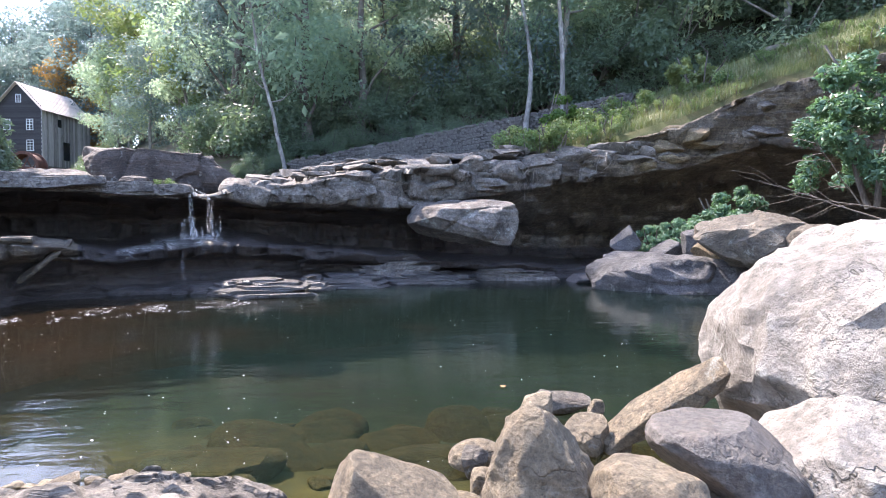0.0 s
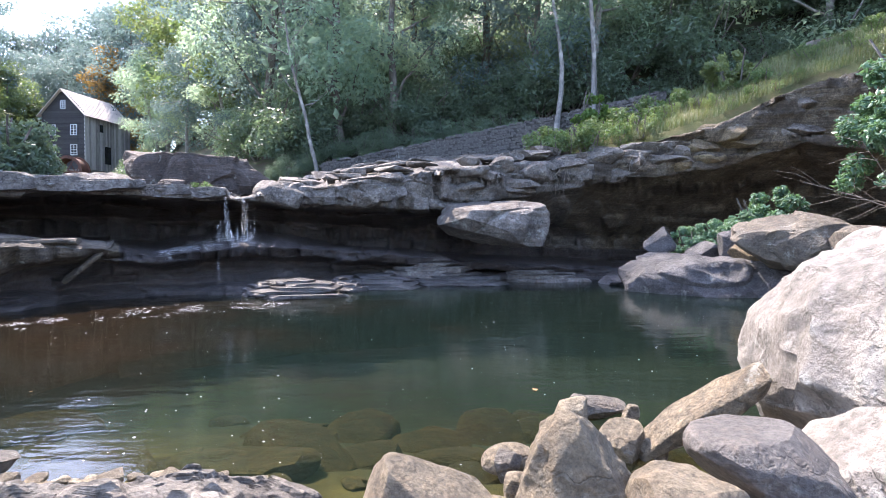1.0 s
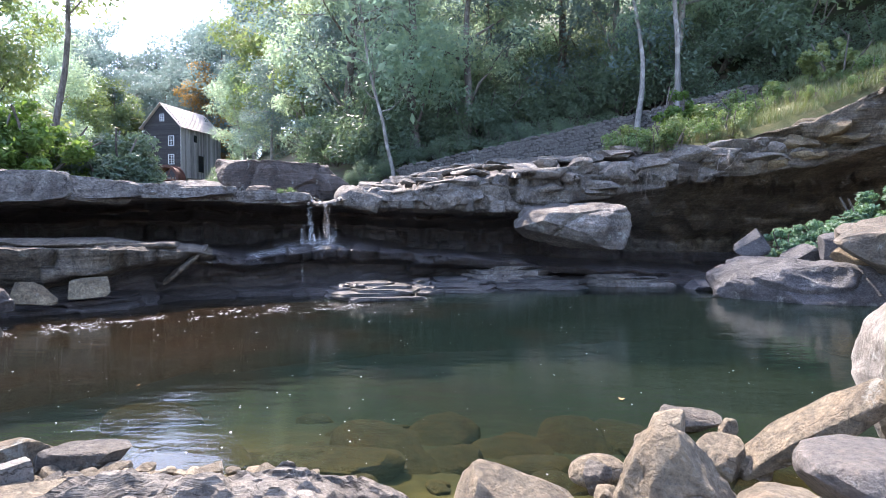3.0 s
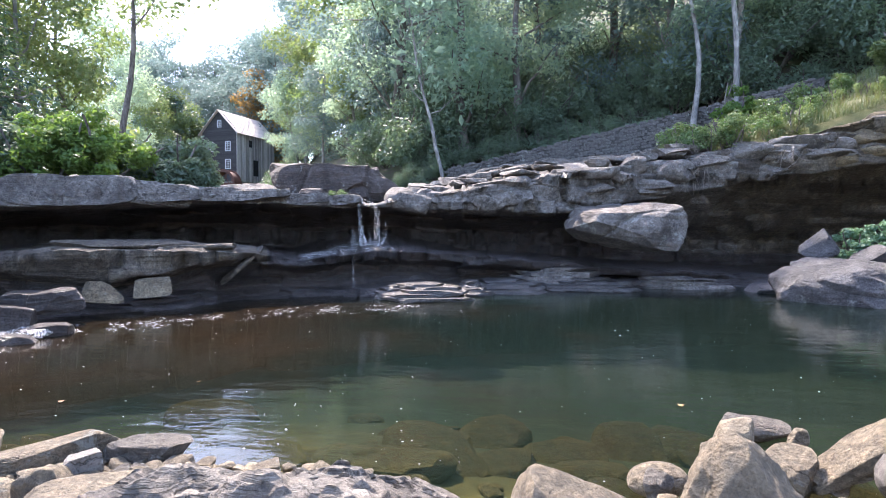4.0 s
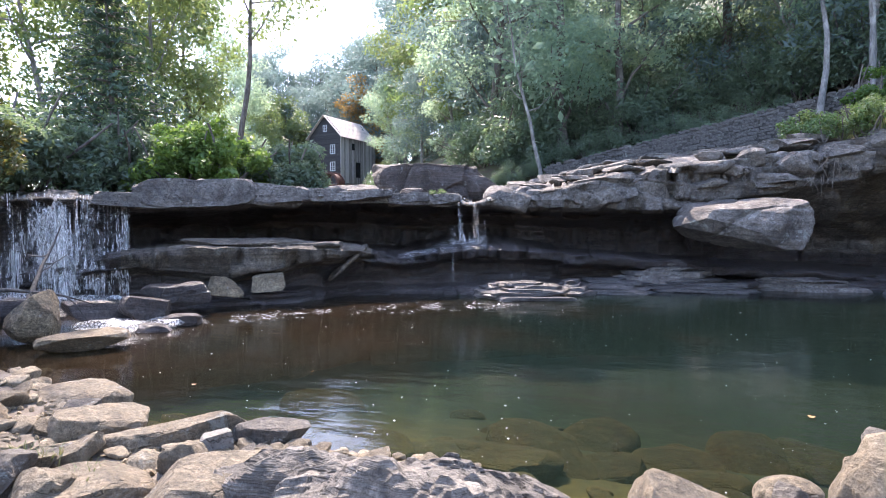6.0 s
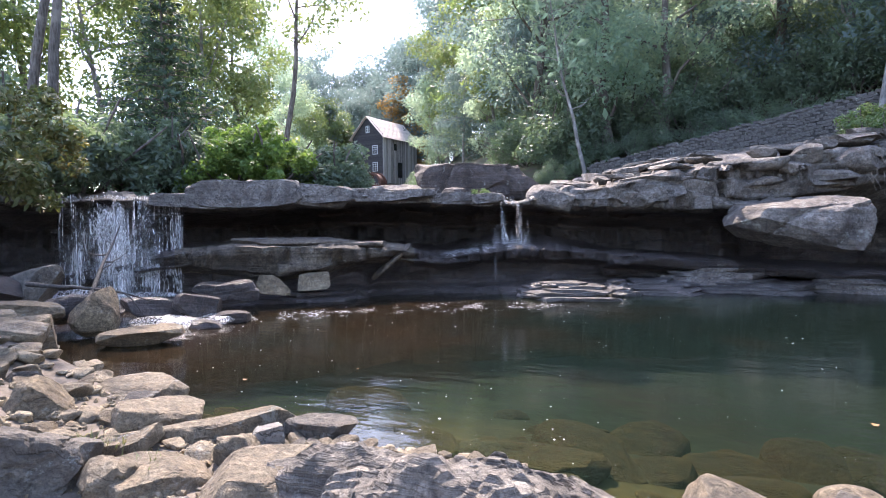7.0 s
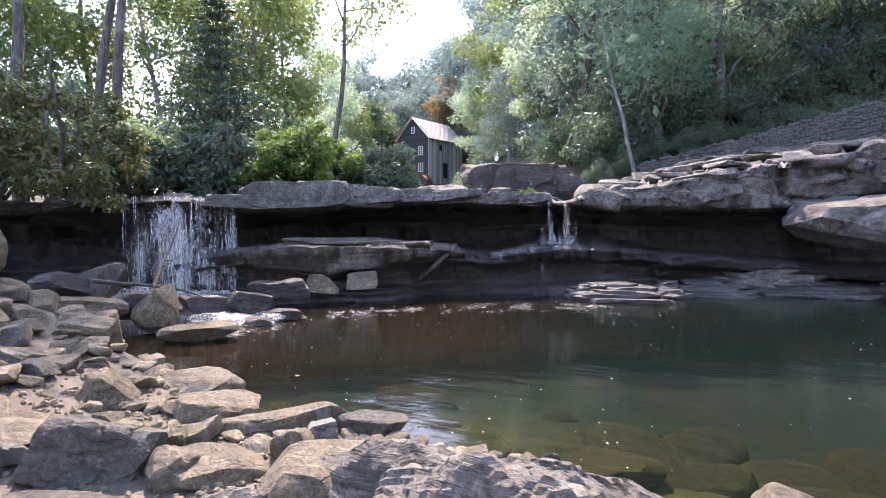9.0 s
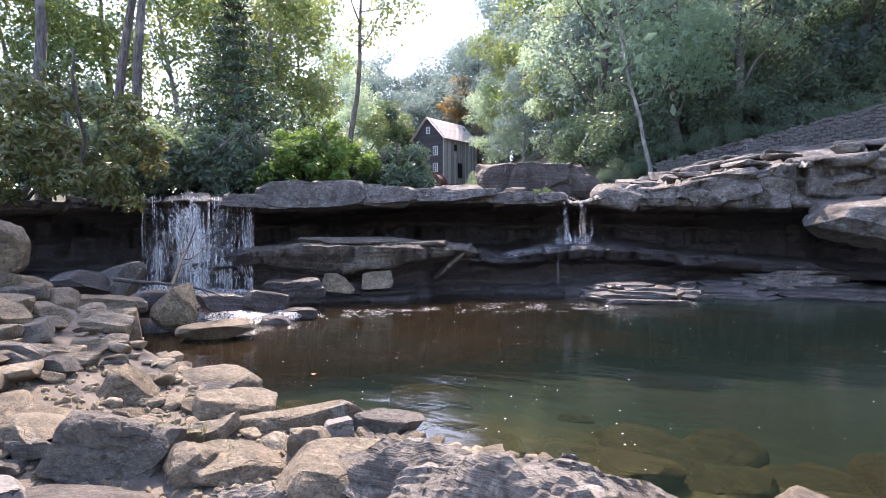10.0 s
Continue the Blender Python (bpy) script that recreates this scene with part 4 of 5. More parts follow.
def running_film(az0, az1, r0, r1, parent):
    """The thin sheet of water that follows the rock below the small fall, its sheen drawn as white streaks."""
    mesh = ledge.data
    tree_of_faces = BVHTree.FromPolygons([v.co for v in mesh.vertices], [tuple(f.vertices) for f in mesh.polygons])
    verts, faces, cols = [], [], 26
    azs = np.arange(az0, az1, 0.12)
    for az in azs:
        k = (az - az0) / (az1 - az0)
        near = r0 + 0.25 * noise.noise(Vector((az, 1, 1)))
        depth = (r1 - r0) * math.sin(math.pi * min(1.0, max(0.03, 1.25 * k - 0.1))) ** 0.5
        for j in range(cols):
            r = near + depth * j / (cols - 1)
            p = at(az, r, 1.75)
            hit = tree_of_faces.ray_cast(p, Vector((0, 0, -1)))[0]
            verts.append((p.x, p.y, (hit.z if hit else 0.0) + 0.012))
    for i in range(len(azs) - 1):
        for j in range(cols - 1):
            q = (i * cols + j, i * cols + j + 1, (i + 1) * cols + j + 1, (i + 1) * cols + j)
            z = [verts[v][2] for v in q]
            if min(z) > 0.85 and max(z) - min(z) < 0.12:
                faces.append(q)
    return quick("wet_film", verts, faces, FILM, parent, smooth=True)


running_film(11.0, 23.5, 15.3, 17.3, small)
cascade = tagged(new("cascade"), "white water spilling between dark rocks into the pool", "waterfall")
for i, (az, r, w) in enumerate([(47.6, 11.7, 1.1), (46.4, 11.3, 0.8), (43.2, 11.5, 0.7)]):
    mist(az, r, 0.08, w, 0.7, 0.18, cascade, 810 + i)


# ---- plants ----
def leaves(rng, centres, radii, count, size, flat=0.0, shell=0.35, simple=False):
    """Leaf blades scattered through clumps: arrays of corners and faces."""
    centres, radii = np.asarray(centres, float), np.asarray(radii, float)
    if radii.ndim == 1:
        radii = np.repeat(radii[:, None], 3, 1)
    volume = (radii.prod(1)) ** 0.67
    pick = rng.choice(len(centres), count, p=volume / volume.sum())
    d = rng.normal(size=(count, 3))
    d /= np.linalg.norm(d, axis=1)[:, None]
    rad = shell + (1 - shell) * rng.random((count, 1)) ** 0.6
    pos = centres[pick] + d * rad * radii[pick]
    normal = d * 0.6 + rng.normal(size=(count, 3)) * 0.6 + np.array([0, 0, 0.5 + flat])
    normal /= np.linalg.norm(normal, axis=1)[:, None]
    side = np.cross(normal, rng.normal(size=(count, 3)))
    side /= np.linalg.norm(side, axis=1)[:, None]
    along = np.cross(normal, side)
    s = size * rng.uniform(0.6, 1.3, (count, 1))
    tip, base = pos + along * s, pos - along * s
    wing = side * s * 0.45
    drop = normal * s * 0.12
    if simple:
        verts = np.stack([base + wing, tip, base - wing], 1).reshape(-1, 3)
        return verts, np.arange(count * 3).reshape(-1, 3)
    verts = np.stack([base, pos + wing - drop, tip, pos - wing - drop], 1).reshape(-1, 3)
    faces = np.arange(count * 4).reshape(-1, 4)
    return verts, faces


def foliage(name, material, parent, *args, label="", **more):
    verts, faces = leaves(*args, **more)
    return quick(name, verts.tolist(), faces.tolist(), material, parent, label)


def tube(verts, faces, path, radii, sides=6):
    """Adds a tapered limb along a path."""
    start = len(verts)
    for i, p in enumerate(path):
        ahead = path[min(i + 1, len(path) - 1)] - path[max(i - 1, 0)]
        turn = ahead.to_track_quat("Z", "X").to_matrix()
        for k in range(sides):
            a = 2 * math.pi * k / sides
            verts.append(tuple(p + turn @ Vector((math.cos(a) * radii[i], math.sin(a) * radii[i], 0))))
    for i in range(len(path) - 1):
        for k in range(sides):
            a, b = start + i * sides + k, start + i * sides + (k + 1) % sides
            faces.append((a, b, b + sides, a + sides))


def limb(rng, start, direction, length, steps=6, wander=0.18, lift=0.05):
    path, d = [Vector(start)], Vector(direction).normalized()
    for _ in range(steps):
        d = (d + Vector(rng.normal(size=3)) * wander + Vector((0, 0, lift))).normalized()
        path.append(path[-1] + d * length / steps)
    return path


def tree(seed, height, spread, leaf, bark, count=3600, size=0.34, lean=0.0, clear=0.3, girth=0.016, twigs=0, name="tree", label="", blob=0.36, simple=False):
    """A broadleaved tree: bent tapered trunk, limbs, and a crown of leaf clumps."""
    rng = np.random.default_rng(seed)
    root = tagged(new(name), label, "tree")
    verts, faces = [], []
    trunk = limb(rng, (0, 0, -0.4), (lean, 0, 1), height * 0.95, 10, 0.06, 0.08)
    r0 = height * girth
    tube(verts, faces, trunk, [r0 * (1.25 if i == 0 else 1) * (1 - 0.085 * i) for i in range(11)], 9)
    centres, radii = [], []
    n = 13
    for i in range(n):
        k = clear + (0.97 - clear) * i / (n - 1)
        p = trunk[min(10, int(k * 10))].lerp(trunk[min(10, int(k * 10) + 1)], k * 10 % 1)
        a = i * 2.4 + rng.uniform(-0.4, 0.4)
        reach = spread * (0.55 + 0.45 * math.sin(math.pi * min(1, (k - clear) / (1 - clear) * 0.8 + 0.2))) * rng.uniform(0.75, 1.1) * (1.0 if k < 0.85 else 0.5)
        path = limb(rng, p, (math.cos(a), math.sin(a), rng.uniform(0.25, 0.8)), reach, 6, 0.14, 0.03)
        tube(verts, faces, path, [r0 * 0.36 * (1 - 0.14 * j) * (1.1 - k * 0.5) for j in range(7)], 5)
        for q in (path[3], path[5], path[6]):
            for _ in range(2):
                centres.append(q + Vector(rng.normal(size=3)) * spread * 0.16)
                radii.append(np.array([1.0, 1.0, 0.6]) * spread * blob * rng.uniform(0.55, 1.1))
        for _ in range(twigs):
            q = path[int(rng.integers(2, 7))]
            twig = limb(rng, q, rng.normal(size=3) + np.array([0, 0, 0.6]), reach * 0.45, 4, 0.25, 0.02)
            tube(verts, faces, twig, [r0 * 0.10 * (1 - 0.2 * j) for j in range(5)], 4)
    quick("trunk", verts, faces, bark, root, smooth=True)
    if count:
        foliage("crown", leaf, root, rng, centres, radii, count, size, simple=simple)
    return root


def conifer(seed, height, spread, name="spruce_tree", label=""):
    """A spruce: straight trunk, whorls of drooping boughs with short needles."""
    rng = np.random.default_rng(seed)
    root = tagged(new(name), label, "tree")
    verts, faces = [], []
    trunk = limb(rng, (0, 0, -0.3), (0, 0, 1), height, 10, 0.015, 0.05)
    tube(verts, faces, trunk, [height * 0.014 * (1 - 0.092 * i) for i in range(11)], 8)
    centres, radii = [], []
    levels = 26
    for i in range(levels):
        k = 0.08 + 0.9 * i / levels
        p = trunk[int(k * 10)].lerp(trunk[int(k * 10) + 1], k * 10 % 1)
        reach = spread * (1 - k) ** 0.8 + 0.15
        for j in range(7):
            a = j * 0.9 + i * 1.7 + rng.uniform(-0.3, 0.3)
            path = limb(rng, p, (math.cos(a), math.sin(a), 0.12), reach * rng.uniform(0.7, 1.1), 4, 0.06, -0.09)
            tube(verts, faces, path, [0.03 * (1 - 0.2 * m) for m in range(5)], 4)
            for q in path[1:]:
                centres.append(q)
                radii.append(np.array([1, 1, 0.35]) * (0.16 + reach * 0.17))
    quick("trunk", verts, faces, BARK, root, smooth=True)
    foliage("crown", NEEDLES, root, rng, centres, radii, 16000, 0.11)
    return root


def shrub(seed, width, height, leaf, count, size, name="shrub", label="", category="shrub", lumps=16, stems=6, low=0.15, simple=False, puff=1.0):
    """A many-stemmed bush."""
    rng = np.random.default_rng(seed)
    root = tagged(new(name), label, category)
    centres, radii = [], []
    for i in range(stems):
        a = i * 2.4
        path = limb(rng, (0.1 * math.cos(a), 0.1 * math.sin(a), -0.2), (math.cos(a) * width * 0.5, math.sin(a) * width * 0.5, height), 0.8 * math.hypot(width * 0.4, height), 5, 0.15, 0.05)
        verts, faces = [], []
        tube(verts, faces, path, [0.02 + 0.012 * height * (1 - 0.18 * j) for j in range(6)], 5)
        quick("stem", verts, faces, BARK, root, smooth=True)
    for _ in range(lumps):
        a, q = rng.uniform(0, 2 * math.pi), math.sqrt(rng.random())
        h = rng.uniform(low, 1.0) * (1 - 0.55 * q * q)
        centres.append((math.cos(a) * q * width * 0.42, math.sin(a) * q * width * 0.42, h * height * 0.85))
        radii.append(np.array([1, 1, 0.8]) * rng.uniform(0.10, 0.21) * width * puff)
    foliage("crown", leaf, root, rng, centres, radii, count, size, simple=simple)
    return root


def plant(proto, az, r, turn=0.0, scale=1.0, z=None, tall=1.0):
    p = at(az, r)
    h = land(p.x, p.y) if z is None else z
    return copy_thing(proto, Matrix.Translation((p.x, p.y, h)) @ Matrix.Rotation(radians(turn), 4, "Z") @ Matrix.Diagonal((scale, scale, scale * tall, 1)))


def put(ob, az, r, z=None, turn=0.0):
    p = at(az, r)
    ob.matrix_world = pose(p.x, p.y, land(p.x, p.y) if z is None else z, 0, 0, turn)
    return ob


WOODS = "trees on the wooded hillside"
rng = np.random.default_rng(5)
protos = []
for i, (leaf, h, w) in enumerate([(LEAF_WOOD, 17, 4.6), (LEAF_WOOD, 20, 5.2), (LEAF_WOOD, 15, 5.0), (LEAF_HAZE, 18, 4.8), (LEAF_LIGHT, 13, 4.4), (LEAF_LIGHT, 15, 4.2), (LEAF_HAZE, 16, 5.2)]):
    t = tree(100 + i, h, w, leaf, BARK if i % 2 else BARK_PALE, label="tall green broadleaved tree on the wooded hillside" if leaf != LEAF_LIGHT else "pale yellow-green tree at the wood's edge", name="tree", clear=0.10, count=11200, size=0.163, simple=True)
    t["group"] = WOODS
    protos.append(t)
bushes = []
for i in range(3):
    b = shrub(200 + i, 6.0, 4.2, LEAF_DARK, 6400, 0.11, name="rhododendron_bush", label="dense dark green rhododendron thicket", lumps=26, simple=True)
    b["group"] = "rhododendrons below the wood"
    bushes.append(b)

# the wooded hillside
spots = []
for ring, (r0, step) in enumerate([(36, 5.0), (43, 4.6), (51, 4.4), (60, 4.2), (72, 4.0), (86, 4.0), (102, 4.0)]):
    az = (11.0, 12.0, 13.0, 15.0, 15.0, 14.0, 13.0)[ring]
    while az > (-54, -54, 2, 5, 5, 5, 5)[ring]:
        spots.append((az + rng.uniform(-1.5, 1.5), r0 + rng.uniform(-3, 3), ring))
        az -= step * rng.uniform(0.85, 1.25) * 36 / (r0 * 0.72 + 10) * (2.3 if ring == 1 and az < 4 else 1.0)
used = [False] * len(protos)


def drop_tree(k, az, r, scale, tall=1.0):
    turn = float(rng.uniform(0, 360))
    if used[k]:
        return plant(protos[k], az, r, turn, scale, tall=tall)
    used[k] = True
    p = at(az, r)
    protos[k].matrix_world = pose(p.x, p.y, land(p.x, p.y), 0, 0, turn)
    return protos[k]


for az, r, ring in spots:
    k = int(rng.choice([0, 1, 2, 3, 6, 4, 5], p=[0.2, 0.2, 0.2, 0.12, 0.12, 0.09, 0.07]))
    drop_tree(k, az, r, rng.uniform(0.75, 1.15))
for b, az in zip(bushes, (-3, -17, 5)):
    put(b, az, 35.5)
for row, (r, step) in enumerate(((33.5, 3.0), (38.5, 3.4), (45, 6.5))):
    for az in np.arange(13, -52, -step):
        b = bushes[int(rng.integers(3))]
        plant(b, az + rng.uniform(-0.8, 0.8), r + rng.uniform(0, 4), float(rng.uniform(0, 360)), rng.uniform(0.75, 1.15))

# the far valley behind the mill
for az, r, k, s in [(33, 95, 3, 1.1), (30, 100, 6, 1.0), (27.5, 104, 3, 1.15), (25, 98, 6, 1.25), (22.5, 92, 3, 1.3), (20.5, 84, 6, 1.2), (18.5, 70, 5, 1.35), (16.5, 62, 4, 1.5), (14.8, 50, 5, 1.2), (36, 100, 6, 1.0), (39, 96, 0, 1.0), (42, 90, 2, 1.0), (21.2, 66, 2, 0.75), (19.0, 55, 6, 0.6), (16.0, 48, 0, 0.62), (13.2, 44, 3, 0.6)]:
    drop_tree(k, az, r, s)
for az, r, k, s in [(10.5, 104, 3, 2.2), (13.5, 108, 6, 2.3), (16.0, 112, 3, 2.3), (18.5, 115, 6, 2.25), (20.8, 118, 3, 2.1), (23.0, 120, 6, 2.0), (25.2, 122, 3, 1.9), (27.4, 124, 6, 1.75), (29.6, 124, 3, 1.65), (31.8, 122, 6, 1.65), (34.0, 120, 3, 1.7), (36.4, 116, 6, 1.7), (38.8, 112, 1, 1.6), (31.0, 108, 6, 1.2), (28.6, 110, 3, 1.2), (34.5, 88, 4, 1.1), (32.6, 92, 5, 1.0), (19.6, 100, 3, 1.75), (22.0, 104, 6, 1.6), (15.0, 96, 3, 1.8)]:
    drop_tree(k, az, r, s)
put(tree(130, 18, 3.8, LEAF_TURNING, BARK, count=9000, size=0.2, label="tree with orange autumn leaves behind the mill", clear=0.2), 24.6, 90)
put(tree(131, 9, 3.4, LEAF_YELLOW, BARK, label="small yellowing tree behind the mill", clear=0.2), 30.0, 88)

# the left bank above the waterfall
for az, r, k, s in [(40, 56, 5, 1.3), (43, 46, 4, 1.35), (47, 52, 5, 1.4), (51, 44, 4, 1.3), (56, 50, 5, 1.4), (63, 48, 4, 1.3), (71, 44, 5, 1.3), (36.5, 76, 0, 0.9)]:
    drop_tree(k, az, r, s)
conif = put(conifer(140, 12.5, 4.0, label="dark green spruce tree behind the waterfall"), 46.5, 21.5)
bright = shrub(150, 3.6, 2.6, LEAF_BRIGHT, 8000, 0.085, label="bright green leafy shrub on the ledge", lumps=46, puff=0.62)
put(bright, 38.5, 18.2, 2.7)
plant(bright, 41.5, 18.6, 120, 1.0, 2.7)
plant(bright, 36.5, 19.2, 220, 0.8, 2.7)
put(shrub(151, 3.1, 2.3, LEAF_DARK, 13000, 0.075, name="rhododendron_bush", label="rounded dark green rhododendron bush on the ledge", lumps=60, puff=0.8), 32.9, 19.0, 2.75)
put(shrub(152, 4.0, 3.3, LEAF_YELLOW, 10000, 0.075, name="rhododendron_bush", label="rhododendron with yellowing drooping leaves over the waterfall", lumps=60, low=-0.25, stems=2, puff=0.55), 60.2, 14.4, 2.7)
dark = shrub(153, 4.6, 4.0, LEAF_DARK, 7500, 0.095, name="rhododendron_bush", label="dark green rhododendron thicket beside the waterfall", lumps=60, puff=0.6)
put(dark, 53.5, 19.0, 2.3)
plant(dark, 57.5, 18.0, 90, 1.0, 2.4)
plant(dark, 49.0, 20.0, 200, 0.9, 2.4)
plant(dark, 64.0, 17.5, 40, 0.8, 2.3)
plant(dark, 44.5, 20.0, 290, 0.9, 2.4)
for az, r, s, lean in [(55.2, 20, 160, 0.05), (57.3, 21, 161, 0.0), (62.0, 18.5, 162, 0.0), (37.0, 30, 163, -0.02)]:
    put(tree(s, 17, 3.6, LEAF_LIGHT, BARK, count=4200, size=0.13, lean=lean, clear=0.55, girth=0.0105, label="tall bare-trunked tree beside the stream", twigs=2), az, r, 2.4)
# slender trees at the stone wall
put(tree(170, 16, 2.6, LEAF_WOOD, BARK_PALE, count=900, clear=0.72, girth=0.0105, label="slender pale-trunked tree beside the stone wall"), -16.0, 29)
put(tree(171, 16, 2.6, LEAF_WOOD, BARK_PALE, count=900, clear=0.72, girth=0.0115, label="slender pale-trunked tree in the bushes"), -19.3, 29.5)
put(tree(172, 18, 2.6, LEAF_WOOD, BARK_PALE, count=900, clear=0.8, girth=0.008, label="thin tree behind the wall"), -21.5, 36)
put(tree(173, 13, 2.6, LEAF_WOOD, BARK_PALE, count=60, clear=0.34, girth=0.0085, lean=-0.22, twigs=11, label="leaning pale tree with bare branches"), 7.2, 29.6)

GRASS_TOP = [(-13, 5.6), (-20, 6.5), (-26, 8.0), (-30, 9.2), (-37, 10.3), (-46, 11.6), (-52, 12.2)]


def grass_top(az):
    return lerp_table(GRASS_TOP, az, 1)


# bushes of the right bank
put(shrub(180, 2.4, 3.6, LEAF_BRIGHT, 6000, 0.085, label="bright green bush beside the stone wall", lumps=40, puff=0.7), -19.6, 26.5, 5.0)
put(shrub(183, 2.6, 2.2, LEAF_LIGHT, 4500, 0.08, label="tall yellow-green weeds on the grass bank", lumps=36, puff=0.55), -31.5, 25.5, 7.0)
wood_bush = shrub(181, 2.3, 1.7, LEAF_COOL, 5000, 0.075, label="green bush growing among the boulders", lumps=30, puff=0.65)
put(wood_bush, -34.8, 18.6, 1.5)
plant(wood_bush, -28.5, 19.2, 50, 0.7, 0.9)
plant(wood_bush, -31.5, 19.6, 130, 0.8, 1.0)
hang = shrub(182, 3.4, 5.0, LEAF_COOL, 13000, 0.085, label="leafy sapling hanging over the bank", lumps=85, stems=2, puff=0.62)
put(hang, -44.8, 16.8, 2.4)
for az, r, s in ((9.5, 32, 0.4), (6, 32.2, 0.4), (3, 32, 0.36), (0.5, 32.2, 0.4), (-2.5, 32, 0.4), (-5, 32.3, 0.42), (-8, 32, 0.42), (-10.5, 32.4, 0.45), (-13, 32.2, 0.45)):
    plant(bushes[int(rng.integers(3))], az, r, float(rng.uniform(0, 360)), s)
for az, r, s in ((-15.5, 32.5, 0.5), (-18.5, 33, 0.6), (-21.5, 32.5, 0.6), (-24.5, 33, 0.65), (-28, 33.5, 0.7), (-31, 33, 0.6), (-34.5, 33.5, 0.7), (-38.5, 34, 0.7), (-43, 34, 0.7), (-47, 34, 0.7)):
    plant(bushes[int(rng.integers(3))], az, r, float(rng.uniform(0, 360)), s, grass_top(az) - 0.4)


# ---- the stone wall ----
def build_wall():
    root = tagged(new("stone_wall"), "old dry-laid grey stone wall climbing the bank", "stone wall")
    rng = np.random.default_rng(8)
    meshes = []
    for i in range(10):
        verts, faces = rock_mesh(300 + i, (0.36, 0.4, 0.15), 2, cuts=5, keep=(0.82, 0.95), rough=0.05, planes=((0, -1, 0, 0.35), (0, 0, 1, 0.6), (0, 0, -1, 0.6), (1, 0, 0, 0.75), (-1, 0, 0, 0.75)))
        mesh = bpy.data.meshes.new("stone")
        mesh.from_pydata(verts, [], faces)
        mesh.materials.append(WALL_ROCK)
        meshes.append(mesh)
    verts, faces = [], []
    for i in range(67):
        a = 7.0 - 0.5 * i
        k = (6.6 - a) / 22
        for r, z in ((29.83, 3.6 + 1.5 * k), (29.83, 4.88 + 2.7 * k - 0.25 * k * k), (30.4, 4.88 + 2.7 * k - 0.25 * k * k), (30.4, 3.6 + 1.5 * k)):
            verts.append(tuple(at(a, r, z)))
    for i in range(66):
        for q in range(3):
            faces.append((4 * i + q, 4 * i + q + 1, 4 * i + q + 5, 4 * i + q + 4))
    quick("core", verts, faces, WALL_ROCK, root)
    az, spots = 6.6, []
    while az > -25.5:
        k = (6.6 - az) / 22
        base = 3.9 + 1.3 * k
        top = 4.95 + 2.7 * k - 0.25 * k * k
        rows = max(4, round((top - base) / 0.145))
        course = (top - base) / rows
        spots += [(az + (0.32 if j % 2 else 0), base + course * (j + 0.5), course) for j in range(rows)]
        az -= 0.64
    verts, faces = [], []
    for a, z, course in spots:
        m = Matrix.Translation(at(a + rng.uniform(-0.16, 0.16), 29.985 + rng.uniform(-0.015, 0.015), z + rng.uniform(-0.01, 0.01))) @ Matrix.Rotation(radians(a + rng.uniform(-4, 4)), 4, "Z") @ Matrix.Rotation(radians(rng.uniform(-2, 2) - 3), 4, "Y") @ Matrix.Diagonal((rng.uniform(0.6, 1.1), 1, course / 0.15 * rng.uniform(0.7, 0.98), 1))
        mesh = meshes[int(rng.integers(10))]
        if -13.5 < a < -2.5:
            ob = new("stone", mesh)
            ob.parent = root
            ob.matrix_local = m
        else:
            start = len(verts)
            verts += [tuple(m @ v.co) for v in mesh.vertices]
            faces += [tuple(i + start for i in f.vertices) for f in mesh.polygons]
    quick("stonework", verts, faces, WALL_ROCK, root)["kind"] = "stuff"
    return root


build_wall()


# ---- the mill ----
def box(bm, x0, x1, y0, y1, z0, z1):
    v = [bm.verts.new(c) for c in ((x0, y0, z0), (x1, y0, z0), (x1, y1, z0), (x0, y1, z0), (x0, y0, z1), (x1, y0, z1), (x1, y1, z1), (x0, y1, z1))]
    for f in ((3, 2, 1, 0), (4, 5, 6, 7), (0, 1, 5, 4), (1, 2, 6, 5), (2, 3, 7, 6), (3, 0, 4, 7)):
        bm.faces.new([v[i] for i in f])


def wood_material(name, dark, light, sx, sy, sz):
    n = Nodes(name)
    grain = n.noise(1.0, 7, 0.7, n.stretch(sx, sy, sz))
    tint = n.add("ShaderNodeObjectInfo").outputs["Random"]
    colour = n.mix(0.6, n.ramp(grain, (0.4, dark), (0.6, light)), n.ramp(tint, (0.0, dark), (1.0, light)))
    return n.done(colour, 0.85, n.bump(grain, 0.5, 0.02))


SIDING = wood_material("dark_weathered_siding", (0.022, 0.020, 0.022), (0.06, 0.055, 0.056), 2, 2, 30)
BOARDS = wood_material("grey_weathered_boards", (0.12, 0.11, 0.105), (0.55, 0.51, 0.48), 30, 30, 1)
SHINGLE = wood_material("pale_wood_shingles", (0.50, 0.43, 0.38), (0.68, 0.59, 0.52), 6, 6, 6)
n = Nodes("rusty_steel")
RUST = n.done(n.ramp(n.noise(3, 7, 0.7), (0.35, (0.05, 0.022, 0.016)), (0.65, (0.13, 0.05, 0.032))), 0.8)
n = Nodes("white_window_paint")
TRIM = n.done(n.ramp(n.noise(8, 4, 0.6), (0.4, (0.45, 0.45, 0.45)), (0.6, (0.6, 0.6, 0.6))), 0.6)
n = Nodes("dark_glass")
GLASS = n.done((0.02, 0.022, 0.025), 0.1)


